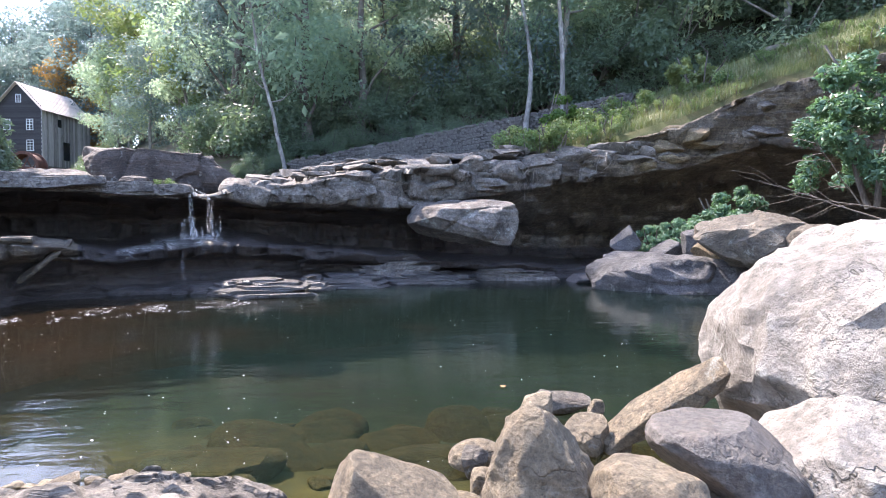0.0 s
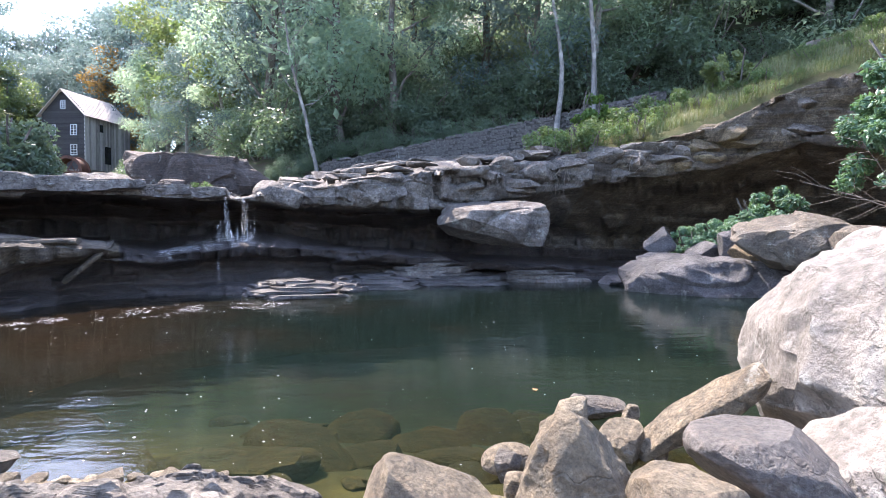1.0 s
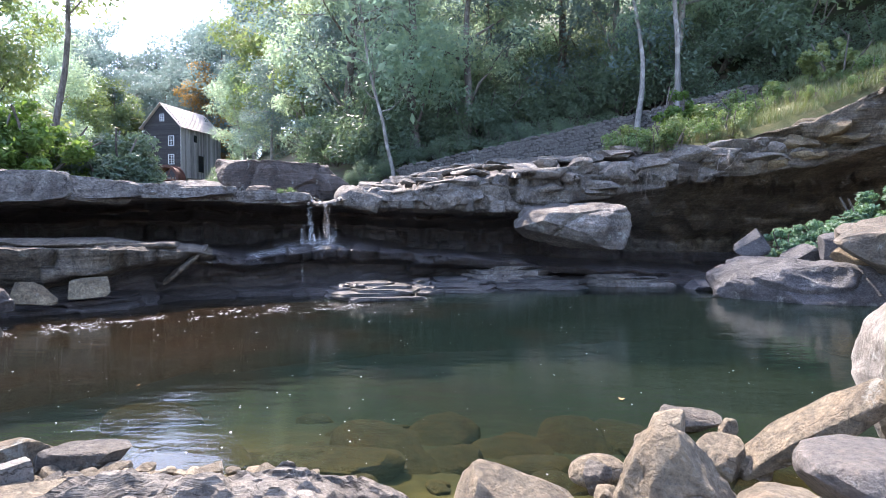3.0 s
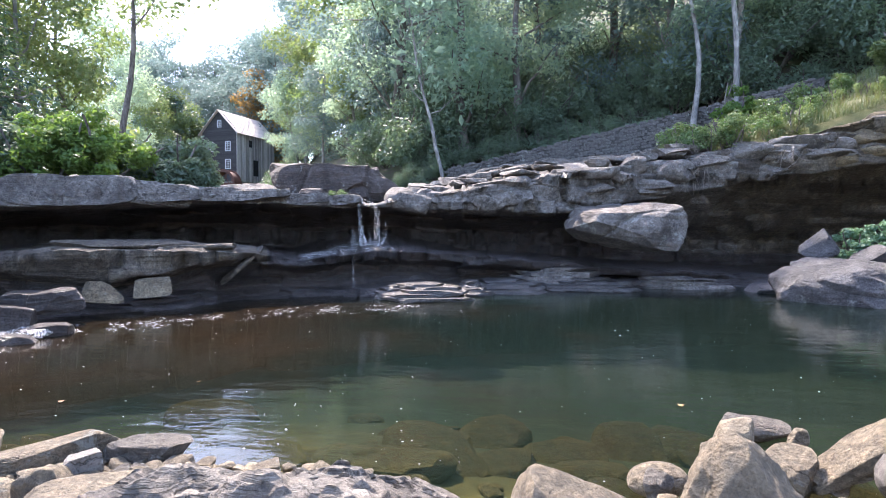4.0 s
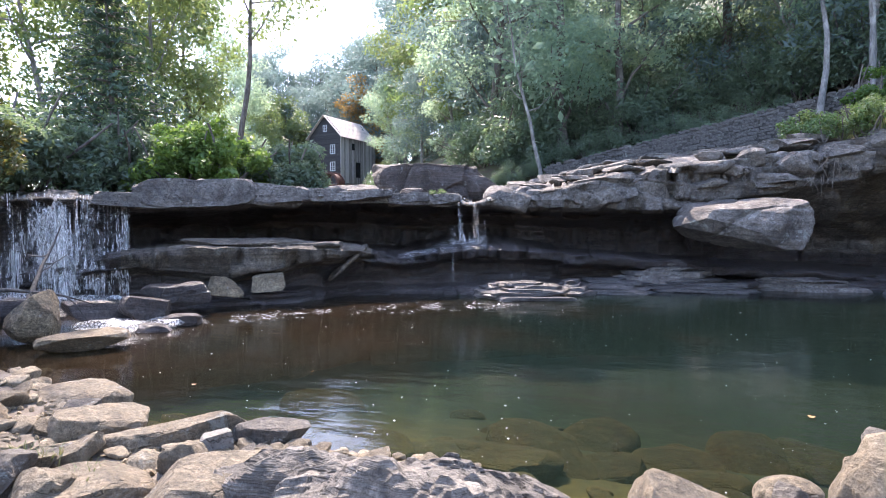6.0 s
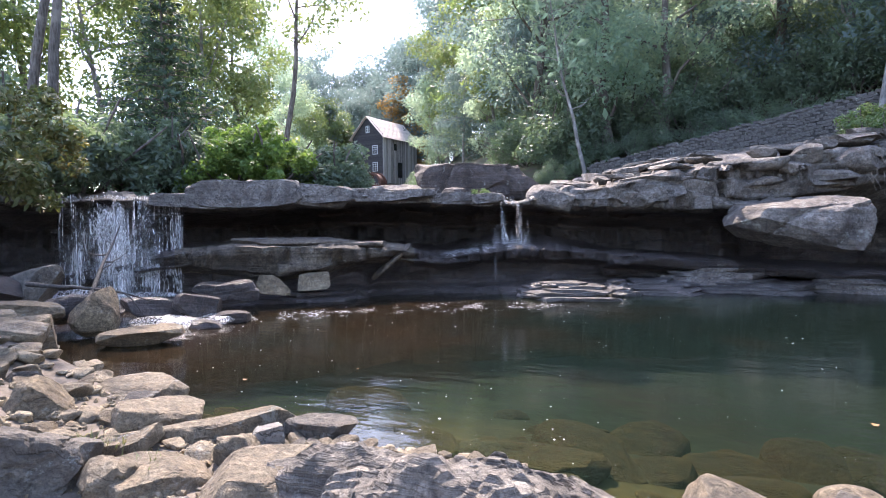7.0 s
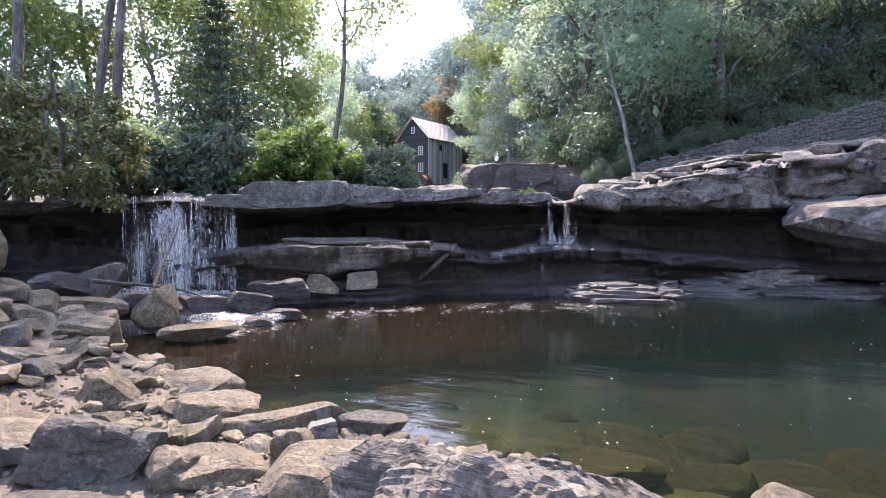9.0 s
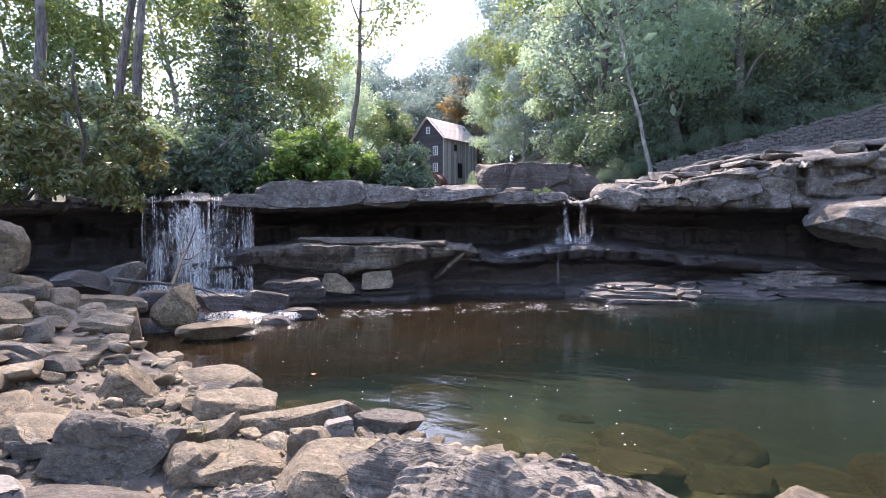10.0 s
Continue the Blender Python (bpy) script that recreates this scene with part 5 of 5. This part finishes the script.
def build_mill():
    root = tagged(new("mill_building"), "old wooden grist mill with dark siding and a pale shingle roof", "mill")
    W, L, E, R = 5.4, 8.0, 6.4, 9.2          # gable width, length, eave and ridge heights
    bm = bmesh.new()
    box(bm, -W / 2 + 0.06, W / 2 - 0.06, 0.06, L, 0, E)
    a = [bm.verts.new(c) for c in ((-W / 2 + 0.06, 0.06, E), (W / 2 - 0.06, 0.06, E), (0, 0.06, R - 0.15), (-W / 2 + 0.06, L, E), (W / 2 - 0.06, L, E), (0, L, R - 0.15))]
    for f in ((0, 1, 2), (5, 4, 3), (1, 4, 5, 2), (3, 0, 2, 5)):
        bm.faces.new([a[i] for i in f])
    part("wall", bm, SIDING, root, smooth=False)
    bm = bmesh.new()
    box(bm, -W / 2 + 0.02, W / 2 - 0.02, 0.02, L - 0.04, -2.0, -0.01)
    part("foundation", bm, WALL_ROCK, root, "rough grey stone foundation", smooth=False)
    for i in range(40):
        z = i * (R - 0.3) / 40
        half = W / 2 if z < E else W / 2 * (R - z) / (R - E) - 0.05
        if half > 0.15:
            bm = bmesh.new()
            box(bm, -half, half, 0.0 + 0.02 * (i % 2), 0.09, z, z + 0.2)
            part("siding_board", bm, SIDING, root, smooth=False)
    for i in range(32):
        bm = bmesh.new()
        y = i * L / 32
        box(bm, W / 2 - 0.07, W / 2 + 0.01 + 0.03 * (i % 3 == 0), y + 0.01, y + L / 32 - 0.02, 0.0, E - 0.05 - 0.1 * (i % 2))
        part("wall_board", bm, BOARDS, root, smooth=False)
    ox, oz, rows = W / 2 + 0.35, E - 0.35, 16
    for sgn in (-1, 1):
        for i in range(rows):
            bm = bmesh.new()
            k0, k1 = i / rows, min(1.0, (i + 1.25) / rows)
            p = [(sgn * ox * (1 - k0), R * k0 + oz * (1 - k0) + 0.04), (sgn * ox * (1 - k1), R * k1 + oz * (1 - k1))]
            v = [bm.verts.new(c) for c in ((p[0][0], -0.4, p[0][1]), (p[0][0], L + 0.3, p[0][1]), (p[1][0], L + 0.3, p[1][1]), (p[1][0], -0.4, p[1][1]))]
            w = [bm.verts.new((c.co.x, c.co.y, c.co.z - 0.08)) for c in v]
            bm.faces.new(v)
            bm.faces.new(w[::-1])
            for q in range(4):
                bm.faces.new((v[q], w[q], w[(q + 1) % 4], v[(q + 1) % 4]))
            part("shingle_course", bm, SHINGLE, root, smooth=False)
    for x, z, s in ((0.05, 7.4, 0.75), (-1.35, 4.5, 1), (1.35, 4.5, 1), (1.35, 2.2, 1), (-1.35, 2.2, 1)):
        w, h = 0.42 * s, 0.62 * s
        bm = bmesh.new()
        box(bm, x - w + 0.05, x + w - 0.05, -0.025, -0.005, z - h + 0.05, z + h - 0.05)
        win = part("window", bm, GLASS, root, "small white-framed window", smooth=False)
        for q in ((-w, w, -h, -h + 0.08), (-w, w, h - 0.08, h), (-w, -w + 0.08, -h + 0.08, h - 0.08), (w - 0.08, w, -h + 0.08, h - 0.08), (-0.03, 0.03, -h + 0.08, h - 0.08), (-w + 0.08, w - 0.08, -0.03, 0.03), (-w + 0.08, w - 0.08, h * 0.5 - 0.02, h * 0.5 + 0.02), (-w + 0.08, w - 0.08, -h * 0.5 - 0.02, -h * 0.5 + 0.02)):
            bm = bmesh.new()
            box(bm, x + q[0], x + q[1], -0.06, 0.04, z + q[2], z + q[3])
            part("bar", bm, TRIM, win, smooth=False)
    # closed dark panel; its colour stands for the shade inside the doorway
    bm = bmesh.new()
    box(bm, W / 2 - 0.02, W / 2 + 0.05, 3.3, 4.3, 0.9, 3.0)
    part("door", bm, GLASS, root, "dark panel painted for the unlit open doorway", smooth=False)
    bm = bmesh.new()
    box(bm, W / 2 - 0.02, W / 2 + 0.06, 2.4, 3.0, 4.6, 5.5)
    part("window", bm, GLASS, root, smooth=False)
    p = at(28.4, 80)
    root.matrix_world = pose(p.x, p.y, 8.1, 0, 0, 28.4 - 40)
    return root


build_mill()


def build_wheel():
    """The mill's rusted overshot wheel, half hidden by the rocks."""
    root = tagged(new("water_wheel"), "rusty brown steel water wheel beside the mill", "water wheel")
    R, W = 1.7, 1.3
    for name, r0, r1, y0, y1 in (("drum", R - 0.25, R - 0.2, 0.05, W - 0.05), ("rim", R - 0.3, R, 0.0, 0.06), ("rim", R - 0.3, R, W - 0.06, W), ("hub", 0.05, 0.2, -0.1, W + 0.1)):
        bm = bmesh.new()
        rings = [[bm.verts.new((r * math.cos(a), y, r * math.sin(a))) for a in (k * math.pi / 20 for k in range(40))] for r, y in ((r0, y0), (r1, y0), (r1, y1), (r0, y1))]
        for q in range(4):
            for k in range(40):
                bm.faces.new((rings[q][k], rings[q][(k + 1) % 40], rings[(q + 1) % 4][(k + 1) % 40], rings[(q + 1) % 4][k]))
        part(name, bm, RUST, root, smooth=False)
    for k in range(6):
        for y in (0.01, W - 0.05):
            bm = bmesh.new()
            box(bm, 0.1, R - 0.1, y, y + 0.04, -0.05, 0.05)
            spoke = part("spoke", bm, RUST, root, smooth=False)
            spoke.rotation_euler = (0, k * math.pi / 3, 0)
    root.matrix_world = pose(*at(28.2, 71, 7.1), 0, 0, 28.6 - 40)
    return root


build_wheel()


# ---- loose stones, gravel and the pool bed ----
def stone_set(seed, count, material, sub, base=(1.0, 0.72, 0.44), planes=(), cuts=9, square=0.7):
    meshes = []
    for i in range(count):
        verts, faces = rock_mesh(seed + i, base, sub, cuts=cuts, keep=(0.45, 0.78), rough=0.04, planes=planes, square=square)
        mesh = bpy.data.meshes.new("stone")
        mesh.from_pydata(verts, [], faces)
        mesh.materials.append(material)
        mesh.polygons.foreach_set("use_smooth", [True] * len(mesh.polygons))
        mesh.set_sharp_from_angle(angle=radians(24))
        meshes.append(mesh)
    return meshes


rng = np.random.default_rng(21)
STONES = stone_set(400, 7, PALE_ROCK, 3) + stone_set(410, 3, GREY_ROCK, 3) + stone_set(420, 3, BROWN_ROCK, 3)
SUNK = stone_set(430, 8, SUNK_ROCK, 3, (1.0, 0.72, 0.30), cuts=3, square=0.4)
TONE = {"pale_sandstone": "pale angular loose stone on the bank", "grey_boulder": "grey angular loose stone on the bank", "brown_sandstone": "tan broken stone on the bank", "algae_covered_stone": "algae-brown flat stone under the water"}


def strew(count, az, r, size, meshes, group, sink=0.3, power=1.6, shore_band=None, joined="", name="stone", under=False):
    """Scatters stones over a stretch of the bank; joined: as one mass with that label."""
    verts, faces = [], []
    for _ in range(count):
        a = rng.uniform(*az)
        shore = lerp_table(SHORE, a, 1)
        d = shore - rng.uniform(*shore_band) if shore_band else rng.uniform(*r)
        s = size[0] + (size[1] - size[0]) * rng.random() ** power
        p = at(a, d)
        mesh = meshes[int(rng.integers(len(meshes)))]
        z = land(p.x, p.y) + s * 0.5 * (0.5 - sink)
        if under:
            z = min(z, -0.08 - s * 0.19)
        m = pose(p.x, p.y, z, rng.uniform(-16, 16), rng.uniform(-16, 16), rng.uniform(0, 360)) @ Matrix.Diagonal((s, s, s * rng.uniform(0.75, 1.2), 1))
        if joined:
            base = len(verts)
            verts += [tuple(m @ v.co) for v in mesh.vertices]
            faces += [tuple(i + base for i in f.vertices) for f in mesh.polygons]
        else:
            ob = new(name, mesh)
            ob.matrix_world = m
            tagged(ob, TONE[mesh.materials[0].name], "stone", group)
    if joined:
        tagged(quick("rubble", verts, faces, meshes[0].materials[0], smooth=True), joined, "rubble", kind="stuff")


strew(50, (13, 43), None, (0.12, 0.28), STONES[:10], "loose stones along the shore", 0.1, 1.5, (-0.05, 0.75))
strew(90, (13, 43), None, (0.05, 0.15), STONES[:7], "", 0.1, 1.5, (-0.05, 0.75), joined="small pale chips of stone along the shore")
strew(60, (42, 72), (4.4, 7.0), (0.16, 0.42), STONES, "loose stones on the bank", 0.3, 1.5)
strew(26, (61, 74), (4.6, 7.0), (0.25, 0.6), STONES, "loose stones on the bank", 0.3, 1.2)
strew(70, (57, 76), (6.4, 10.5), (0.22, 0.85), STONES[3:], "loose stones on the bank", 0.3, 1.2)
strew(46, (51, 61), (6.6, 9.6), (0.10, 0.36), STONES[:7], "", 0.25, 1.4, joined="pale broken stones sloping to the water")
strew(40, (53, 74), (9.5, 13.0), (0.4, 1.1), STONES[7:], "rocks below the waterfall", 0.3, 1.2)
strew(60, (42, 60), (4.4, 7.0), (0.08, 0.26), STONES[:7], "", 0.3, 1.3, joined="small pale broken stones on the bank")
strew(130, (30, 72), (2.8, 7.0), (0.05, 0.2), STONES[:7], "", 0.3, 1.6, joined="small pale broken stones between the slabs")
strew(60, (-30, 8), (2.5, 3.5), (0.07, 0.24), STONES[:7], "", 0.3, 1.4, joined="small pale stones between the shore rocks")
strew(30, (-34, 44), (4.0, 8.8), (0.35, 1.3), SUNK, "flat stones on the pool bed", 0.45, 1.3, name="sunken_stone", under=True)
strew(50, (-10, 42), (3.4, 5.4), (0.10, 0.45), SUNK, "", 0.25, 1.3, joined="algae-brown stones under the shallow water", under=True)


def gravel(count, az, r, size):
    verts, faces = [], []
    co, tri = ico(1)
    for _ in range(count):
        a, d = rng.uniform(*az), rng.uniform(*r)
        p = at(a, d)
        z = land(p.x, p.y)
        if z < 0.0:
            continue
        s = rng.uniform(*size) * np.array([1, rng.uniform(0.6, 1), rng.uniform(0.4, 0.8)])
        turn = np.array(Euler((rng.uniform(0, 6), rng.uniform(0, 6), rng.uniform(0, 6))).to_matrix())
        base = len(verts)
        jag = co * (1 + rng.uniform(-0.2, 0.2, (len(co), 1)))
        verts += ((jag * s) @ turn + np.array([p.x, p.y, z + s[2] * 0.3])).tolist()
        faces += [tuple(i + base for i in f) for f in tri]
    return tagged(quick("gravel", verts, faces, BROWN_ROCK), "pale grey gravel and chips between the rocks", "gravel", kind="stuff")


gravel(4200, (14, 70), (2.7, 6.4), (0.008, 0.04))


# ---- the grass bank above the right-hand rocks ----

def grass_height(az, r):
    D, top, back = lerp_table(BANK, az, 1), lerp_table(BANK, az, 2), grass_top(az)
    k = max(0.0, min(1.2, (r - D - 0.2) / (32 - D)))
    return top + 0.05 + (back - top) * k ** 0.75


def build_grass_bank():
    verts, faces = [], []
    azs, ks = np.arange(-52, -12.9, 0.5), np.linspace(0, 1, 24)
    for az in azs:
        D = lerp_table(BANK, az, 1)
        edge = 0.5 + 0.5 * noise.noise(Vector((az * 0.35, 2, 7))) + 1.2 * max(0.0, az + 17)
        for k in ks:
            r = D + edge + (35 - D) * k
            p = at(az, r)
            verts.append((p.x, p.y, grass_height(az, r) + 0.14 * fbm(Vector((p.x, p.y, 3)) * 0.7) - (0.5 if k == 0 else 0)))
    m = len(ks)
    for i in range(len(azs) - 1):
        for j in range(m - 1):
            faces.append((i * m + j, i * m + j + 1, (i + 1) * m + j + 1, (i + 1) * m + j))
    n = Nodes("mown_grass_turf")
    tone = n.mix(n.ramp(n.noise(0.8, 6, 0.65), (0.4, 0.0), (0.62, 1.0)), (0.085, 0.105, 0.04), (0.16, 0.14, 0.07))
    tone = n.mix(n.ramp(n.noise(14, 6, 0.7), (0.35, 0.0), (0.7, 0.6)), tone, (0.06, 0.08, 0.02))
    turf = n.done(tone, 0.95, n.bump(n.noise(30, 6, 0.7), 0.9, 0.05))
    return tagged(quick("grass_bank", verts, faces, turf, smooth=True), "sloping bank of short dry-tipped grass", "grass", kind="structure")


build_grass_bank()


def blades(name, label, spots, length, lean=0.5, material=GRASS):
    """Grass blades, two leaning segments each."""
    verts, faces = [], []
    for x, y, z in spots:
        a, h = rng.uniform(0, 2 * math.pi), rng.uniform(*length)
        w = 0.004 + 0.012 * h
        dx, dy = math.cos(a), math.sin(a)
        tilt = rng.uniform(0.1, lean) * h
        base = len(verts)
        verts += [(x - dy * w, y + dx * w, z), (x + dy * w, y - dx * w, z), (x + dx * tilt * 0.4 + dy * w * 0.7, y + dy * tilt * 0.4 - dx * w * 0.7, z + h * 0.6), (x + dx * tilt * 0.4 - dy * w * 0.7, y + dy * tilt * 0.4 + dx * w * 0.7, z + h * 0.6), (x + dx * tilt, y + dy * tilt, z + h * 0.92)]
        faces += [(base, base + 1, base + 2, base + 3), (base + 3, base + 2, base + 4)]
    return tagged(quick(name, verts, faces, material), label, "grass")


spots = []
for _ in range(26000):
    az = -13 - 39 * rng.random()
    D = lerp_table(BANK, az, 1)
    r = D + 0.45 + 1.2 * max(0.0, az + 17) + (31 - D) * rng.random() ** 1.7
    p = at(az, r)
    spots.append((p.x, p.y, grass_height(az, r) - 0.03))
blades("grass", "long dry and green grass along the bank", spots, (0.10, 0.42), 0.9)["kind"] = "stuff"
for az, r, n_blades, h in ((55.0, 4.85, 26, 0.16), (53.2, 4.65, 50, 0.16), (50.6, 4.2, 60, 0.20), (66.0, 3.9, 30, 0.15)):
    p = at(az, r)
    blades("grass_tuft", "small tuft of green grass between the slabs", [(p.x + rng.normal() * 0.04, p.y + rng.normal() * 0.04, land(p.x, p.y)) for _ in range(n_blades)], (h * 0.5, h * 1.2), 0.9)

weeds = shrub(250, 1.5, 1.1, LEAF_WEED, 1000, 0.06, name="weed_clump", label="leafy green weeds on the bank's edge", category="weeds", lumps=12, stems=4, low=-0.2)
weeds["group"] = "weeds along the bank"
dry = shrub(251, 1.4, 1.1, LEAF_LIGHT, 1000, 0.055, name="weed_clump", label="yellow-green tall weeds on the bank's edge", category="weeds", lumps=12, stems=4, low=-0.2)
dry["group"] = "weeds along the bank"
for i in range(46):
    az = -14.5 - 0.72 * i + rng.uniform(-0.4, 0.4)
    r = lerp_table(BANK, az, 1) + rng.uniform(0.5, 4.5)
    proto = weeds if rng.random() < 0.5 else dry
    if i < 2:
        proto = (weeds, dry)[i]
        put(proto, az, r, grass_height(az, r))
    else:
        plant(proto, az, r, float(rng.uniform(0, 360)), rng.uniform(0.55, 1.15) * (1.0 if az > -27 else 0.6), grass_height(az, r))

for az, r, z, k in ((-1.2, 28.6, 4.25, 0.75), (5.6, 29.0, 3.75, 0.6), (-8.0, 29.2, 5.0, 0.4), (17.4, 16.9, 2.62, 0.3), (18.4, 17.2, 2.66, 0.25), (-22.5, 21.6, 4.5, 0.5)):
    plant(weeds, az, r, float(rng.uniform(0, 360)), k, z)


def hanging_roots(az, r, z, length, seed):
    """Thin dead roots hanging from the overhang."""
    rng = np.random.default_rng(seed)
    root = tagged(new("hanging_roots"), "thin tan roots hanging from the rock overhang", "roots")
    root.location = at(az, r, z)
    for i in range(6):
        verts, faces = [], []
        path = limb(rng, (rng.uniform(-0.5, 0.5) * length, rng.uniform(-0.1, 0.1), 0), (rng.uniform(-0.6, 0.6), -0.1, -1), length * rng.uniform(0.5, 1.0), 6, 0.22, -0.1)
        tube(verts, faces, path, [0.014 * (1 - 0.12 * j) for j in range(7)], 4)
        quick("root", verts, faces, DEADWOOD, root, smooth=True)
    return root


hanging_roots(-17.0, 19.6, 3.7, 1.1, 1)
hanging_roots(-15.2, 19.4, 3.2, 0.7, 2)
hanging_roots(-24.0, 20.8, 4.2, 0.9, 3)

# ---- foam and leaves on the water ----
verts, faces = [], []


def fleck(az, r, s, flat=1.0):
    p = at(az, r, 0.006)
    turn = rng.uniform(0, 6.28)
    base = len(verts)
    for k in range(6):
        a = k * math.pi / 3
        q = Vector((math.cos(a) * s * rng.uniform(0.6, 1.2), math.sin(a) * s * flat * rng.uniform(0.6, 1.2), 0))
        q.rotate(Euler((0, 0, turn if flat == 1 else radians(az))))
        verts.append(tuple(p + q))
    faces.append(tuple(range(base, base + 6)))


for _ in range(620):
    r = 3.8 + 9.5 * rng.random() ** 1.2
    fleck(rng.uniform(-30, 48), r, (0.0022 + 0.008 * rng.random() ** 5) * (0.6 + r / 9))
for _ in range(2400):
    az = rng.uniform(10, 47)
    r = 11.4 + 1.6 * (47 - az) / 35 + rng.normal() * 0.34
    if noise.noise(Vector((az * 0.45, r * 1.5, 3.0))) > 0.02:
        fleck(az, r, 0.008 + 0.035 * rng.random() ** 3, 0.3)
tagged(quick("foam_flecks", verts, faces, FOAM), "white foam flecks drifting on the pool", "foam", kind="stuff")


# ---- fallen branches ----
WETWOOD = bark_material("wet_branch", (0.03, 0.026, 0.022), (0.09, 0.08, 0.07))

def branch(name, label, az, r, z, to, length, radius, twigs=5, seed=0, wood=DEADWOOD):
    rng = np.random.default_rng(seed)
    root = tagged(new(name), label, "branch")
    root.location = at(az, r, z)
    verts, faces = [], []
    path = limb(rng, (0, 0, 0), to, length, 8, 0.10, 0.0)
    tube(verts, faces, path, [radius * (1 - 0.1 * i) for i in range(9)], 6)
    quick("bough", verts, faces, wood, root, smooth=True)
    for i in range(twigs):
        verts, faces = [], []
        q = path[int(rng.integers(2, 8))]
        twig = limb(rng, q, Vector(to).normalized() + Vector(rng.normal(size=3)) * 0.6, length * 0.4, 4, 0.2, 0.0)
        tube(verts, faces, twig, [radius * 0.4 * (1 - 0.2 * j) for j in range(5)], 4)
        quick("twig", verts, faces, wood, root, smooth=True)
    return root


branch("fallen_branch", "dead grey branch lying over the boulders", -45.5, 14.6, 1.9, (-1.0, 0.7, 0.45), 2.4, 0.018, 7, 1)
branch("fallen_branch", "bare pale branch lying over the boulders", -46.5, 14.8, 2.1, (-1.0, 0.2, 0.12), 2.2, 0.018, 5, 2)
branch("fallen_branch", "thin dead branch among the leaves", -44.0, 15.2, 2.2, (-0.6, 0.3, 0.6), 1.9, 0.02, 6, 3)
branch("driftwood_branch", "dark wet branch leaning in the waterfall", 53.3, 12.0, 0.5, (-0.7, 1.5, 1.0), 1.9, 0.045, 3, 4, WETWOOD)
branch("driftwood_branch", "dark branch lying on the rocks", 57.5, 11.6, 0.85, (1.0, 0.75, -0.12), 1.9, 0.04, 2, 5, WETWOOD)

# rocks of the stream bed below the mill
for i, (az, r, z, w) in enumerate([(26.9, 66, 6.0, 2.6), (25.4, 68, 6.3, 2.6), (24.0, 60, 5.6, 3.4), (29.5, 58, 5.2, 2.6), (26.5, 52, 4.4, 3.0), (22.6, 46, 4.6, 3.6), (24.8, 42, 3.9, 2.6), (27.5, 36, 3.3, 2.2), (30.2, 40, 3.7, 3.0), (21.8, 34, 3.9, 3.2), (25.8, 29, 2.9, 1.8), (27.3, 27, 2.9, 1.7), (20.5, 23.5, 2.9, 1.8)]):
    loose("boulder", az, r, z, (w, w * 0.7, w * 0.5), (OUTCROP_ROCK, GREY_ROCK)[i % 2], "weathered boulder in the stream bed below the mill", (0, 4, 10 * i), 900 + i)
for az, r, s in ((20.5, 30, 0.42), (22.5, 36, 0.5), (23.0, 48, 0.5), (31.5, 52, 0.6), (33.0, 46, 0.6), (22.0, 56, 0.7), (10.5, 29.5, 0.3), (8.2, 30.5, 0.3)):
    plant(bushes[int(rng.integers(3))], az, r, float(rng.uniform(0, 360)), s)

# fallen leaves on the stones and the water
verts, faces = [], []
for i in range(15):
    az, r = rng.uniform(-20, 64), rng.uniform(3.0, 7.5)
    p = at(az, r)
    shore = lerp_table(SHORE, az, 1)
    if r > shore and i % 3:
        continue
    z = 0.012 if r > shore else land(p.x, p.y) + 0.05
    a, s = rng.uniform(0, 6.28), rng.uniform(0.02, 0.04)
    base = len(verts)
    for k in range(5):
        q = a + k * 1.2566
        verts.append((p.x + math.cos(q) * s * (1.0 if k % 2 else 0.6), p.y + math.sin(q) * s, z + 0.008 * (k % 2)))
    faces.append(tuple(range(base, base + 5)))
n = Nodes("dead_leaf_brown")
tagged(quick("fallen_leaves", verts, faces, n.done(n.ramp(n.noise(3, 3, 0.5), (0.4, (0.16, 0.05, 0.025)), (0.6, (0.24, 0.14, 0.05))), 0.8)), "fallen red-brown leaves on stones and water", "leaves", kind="stuff")
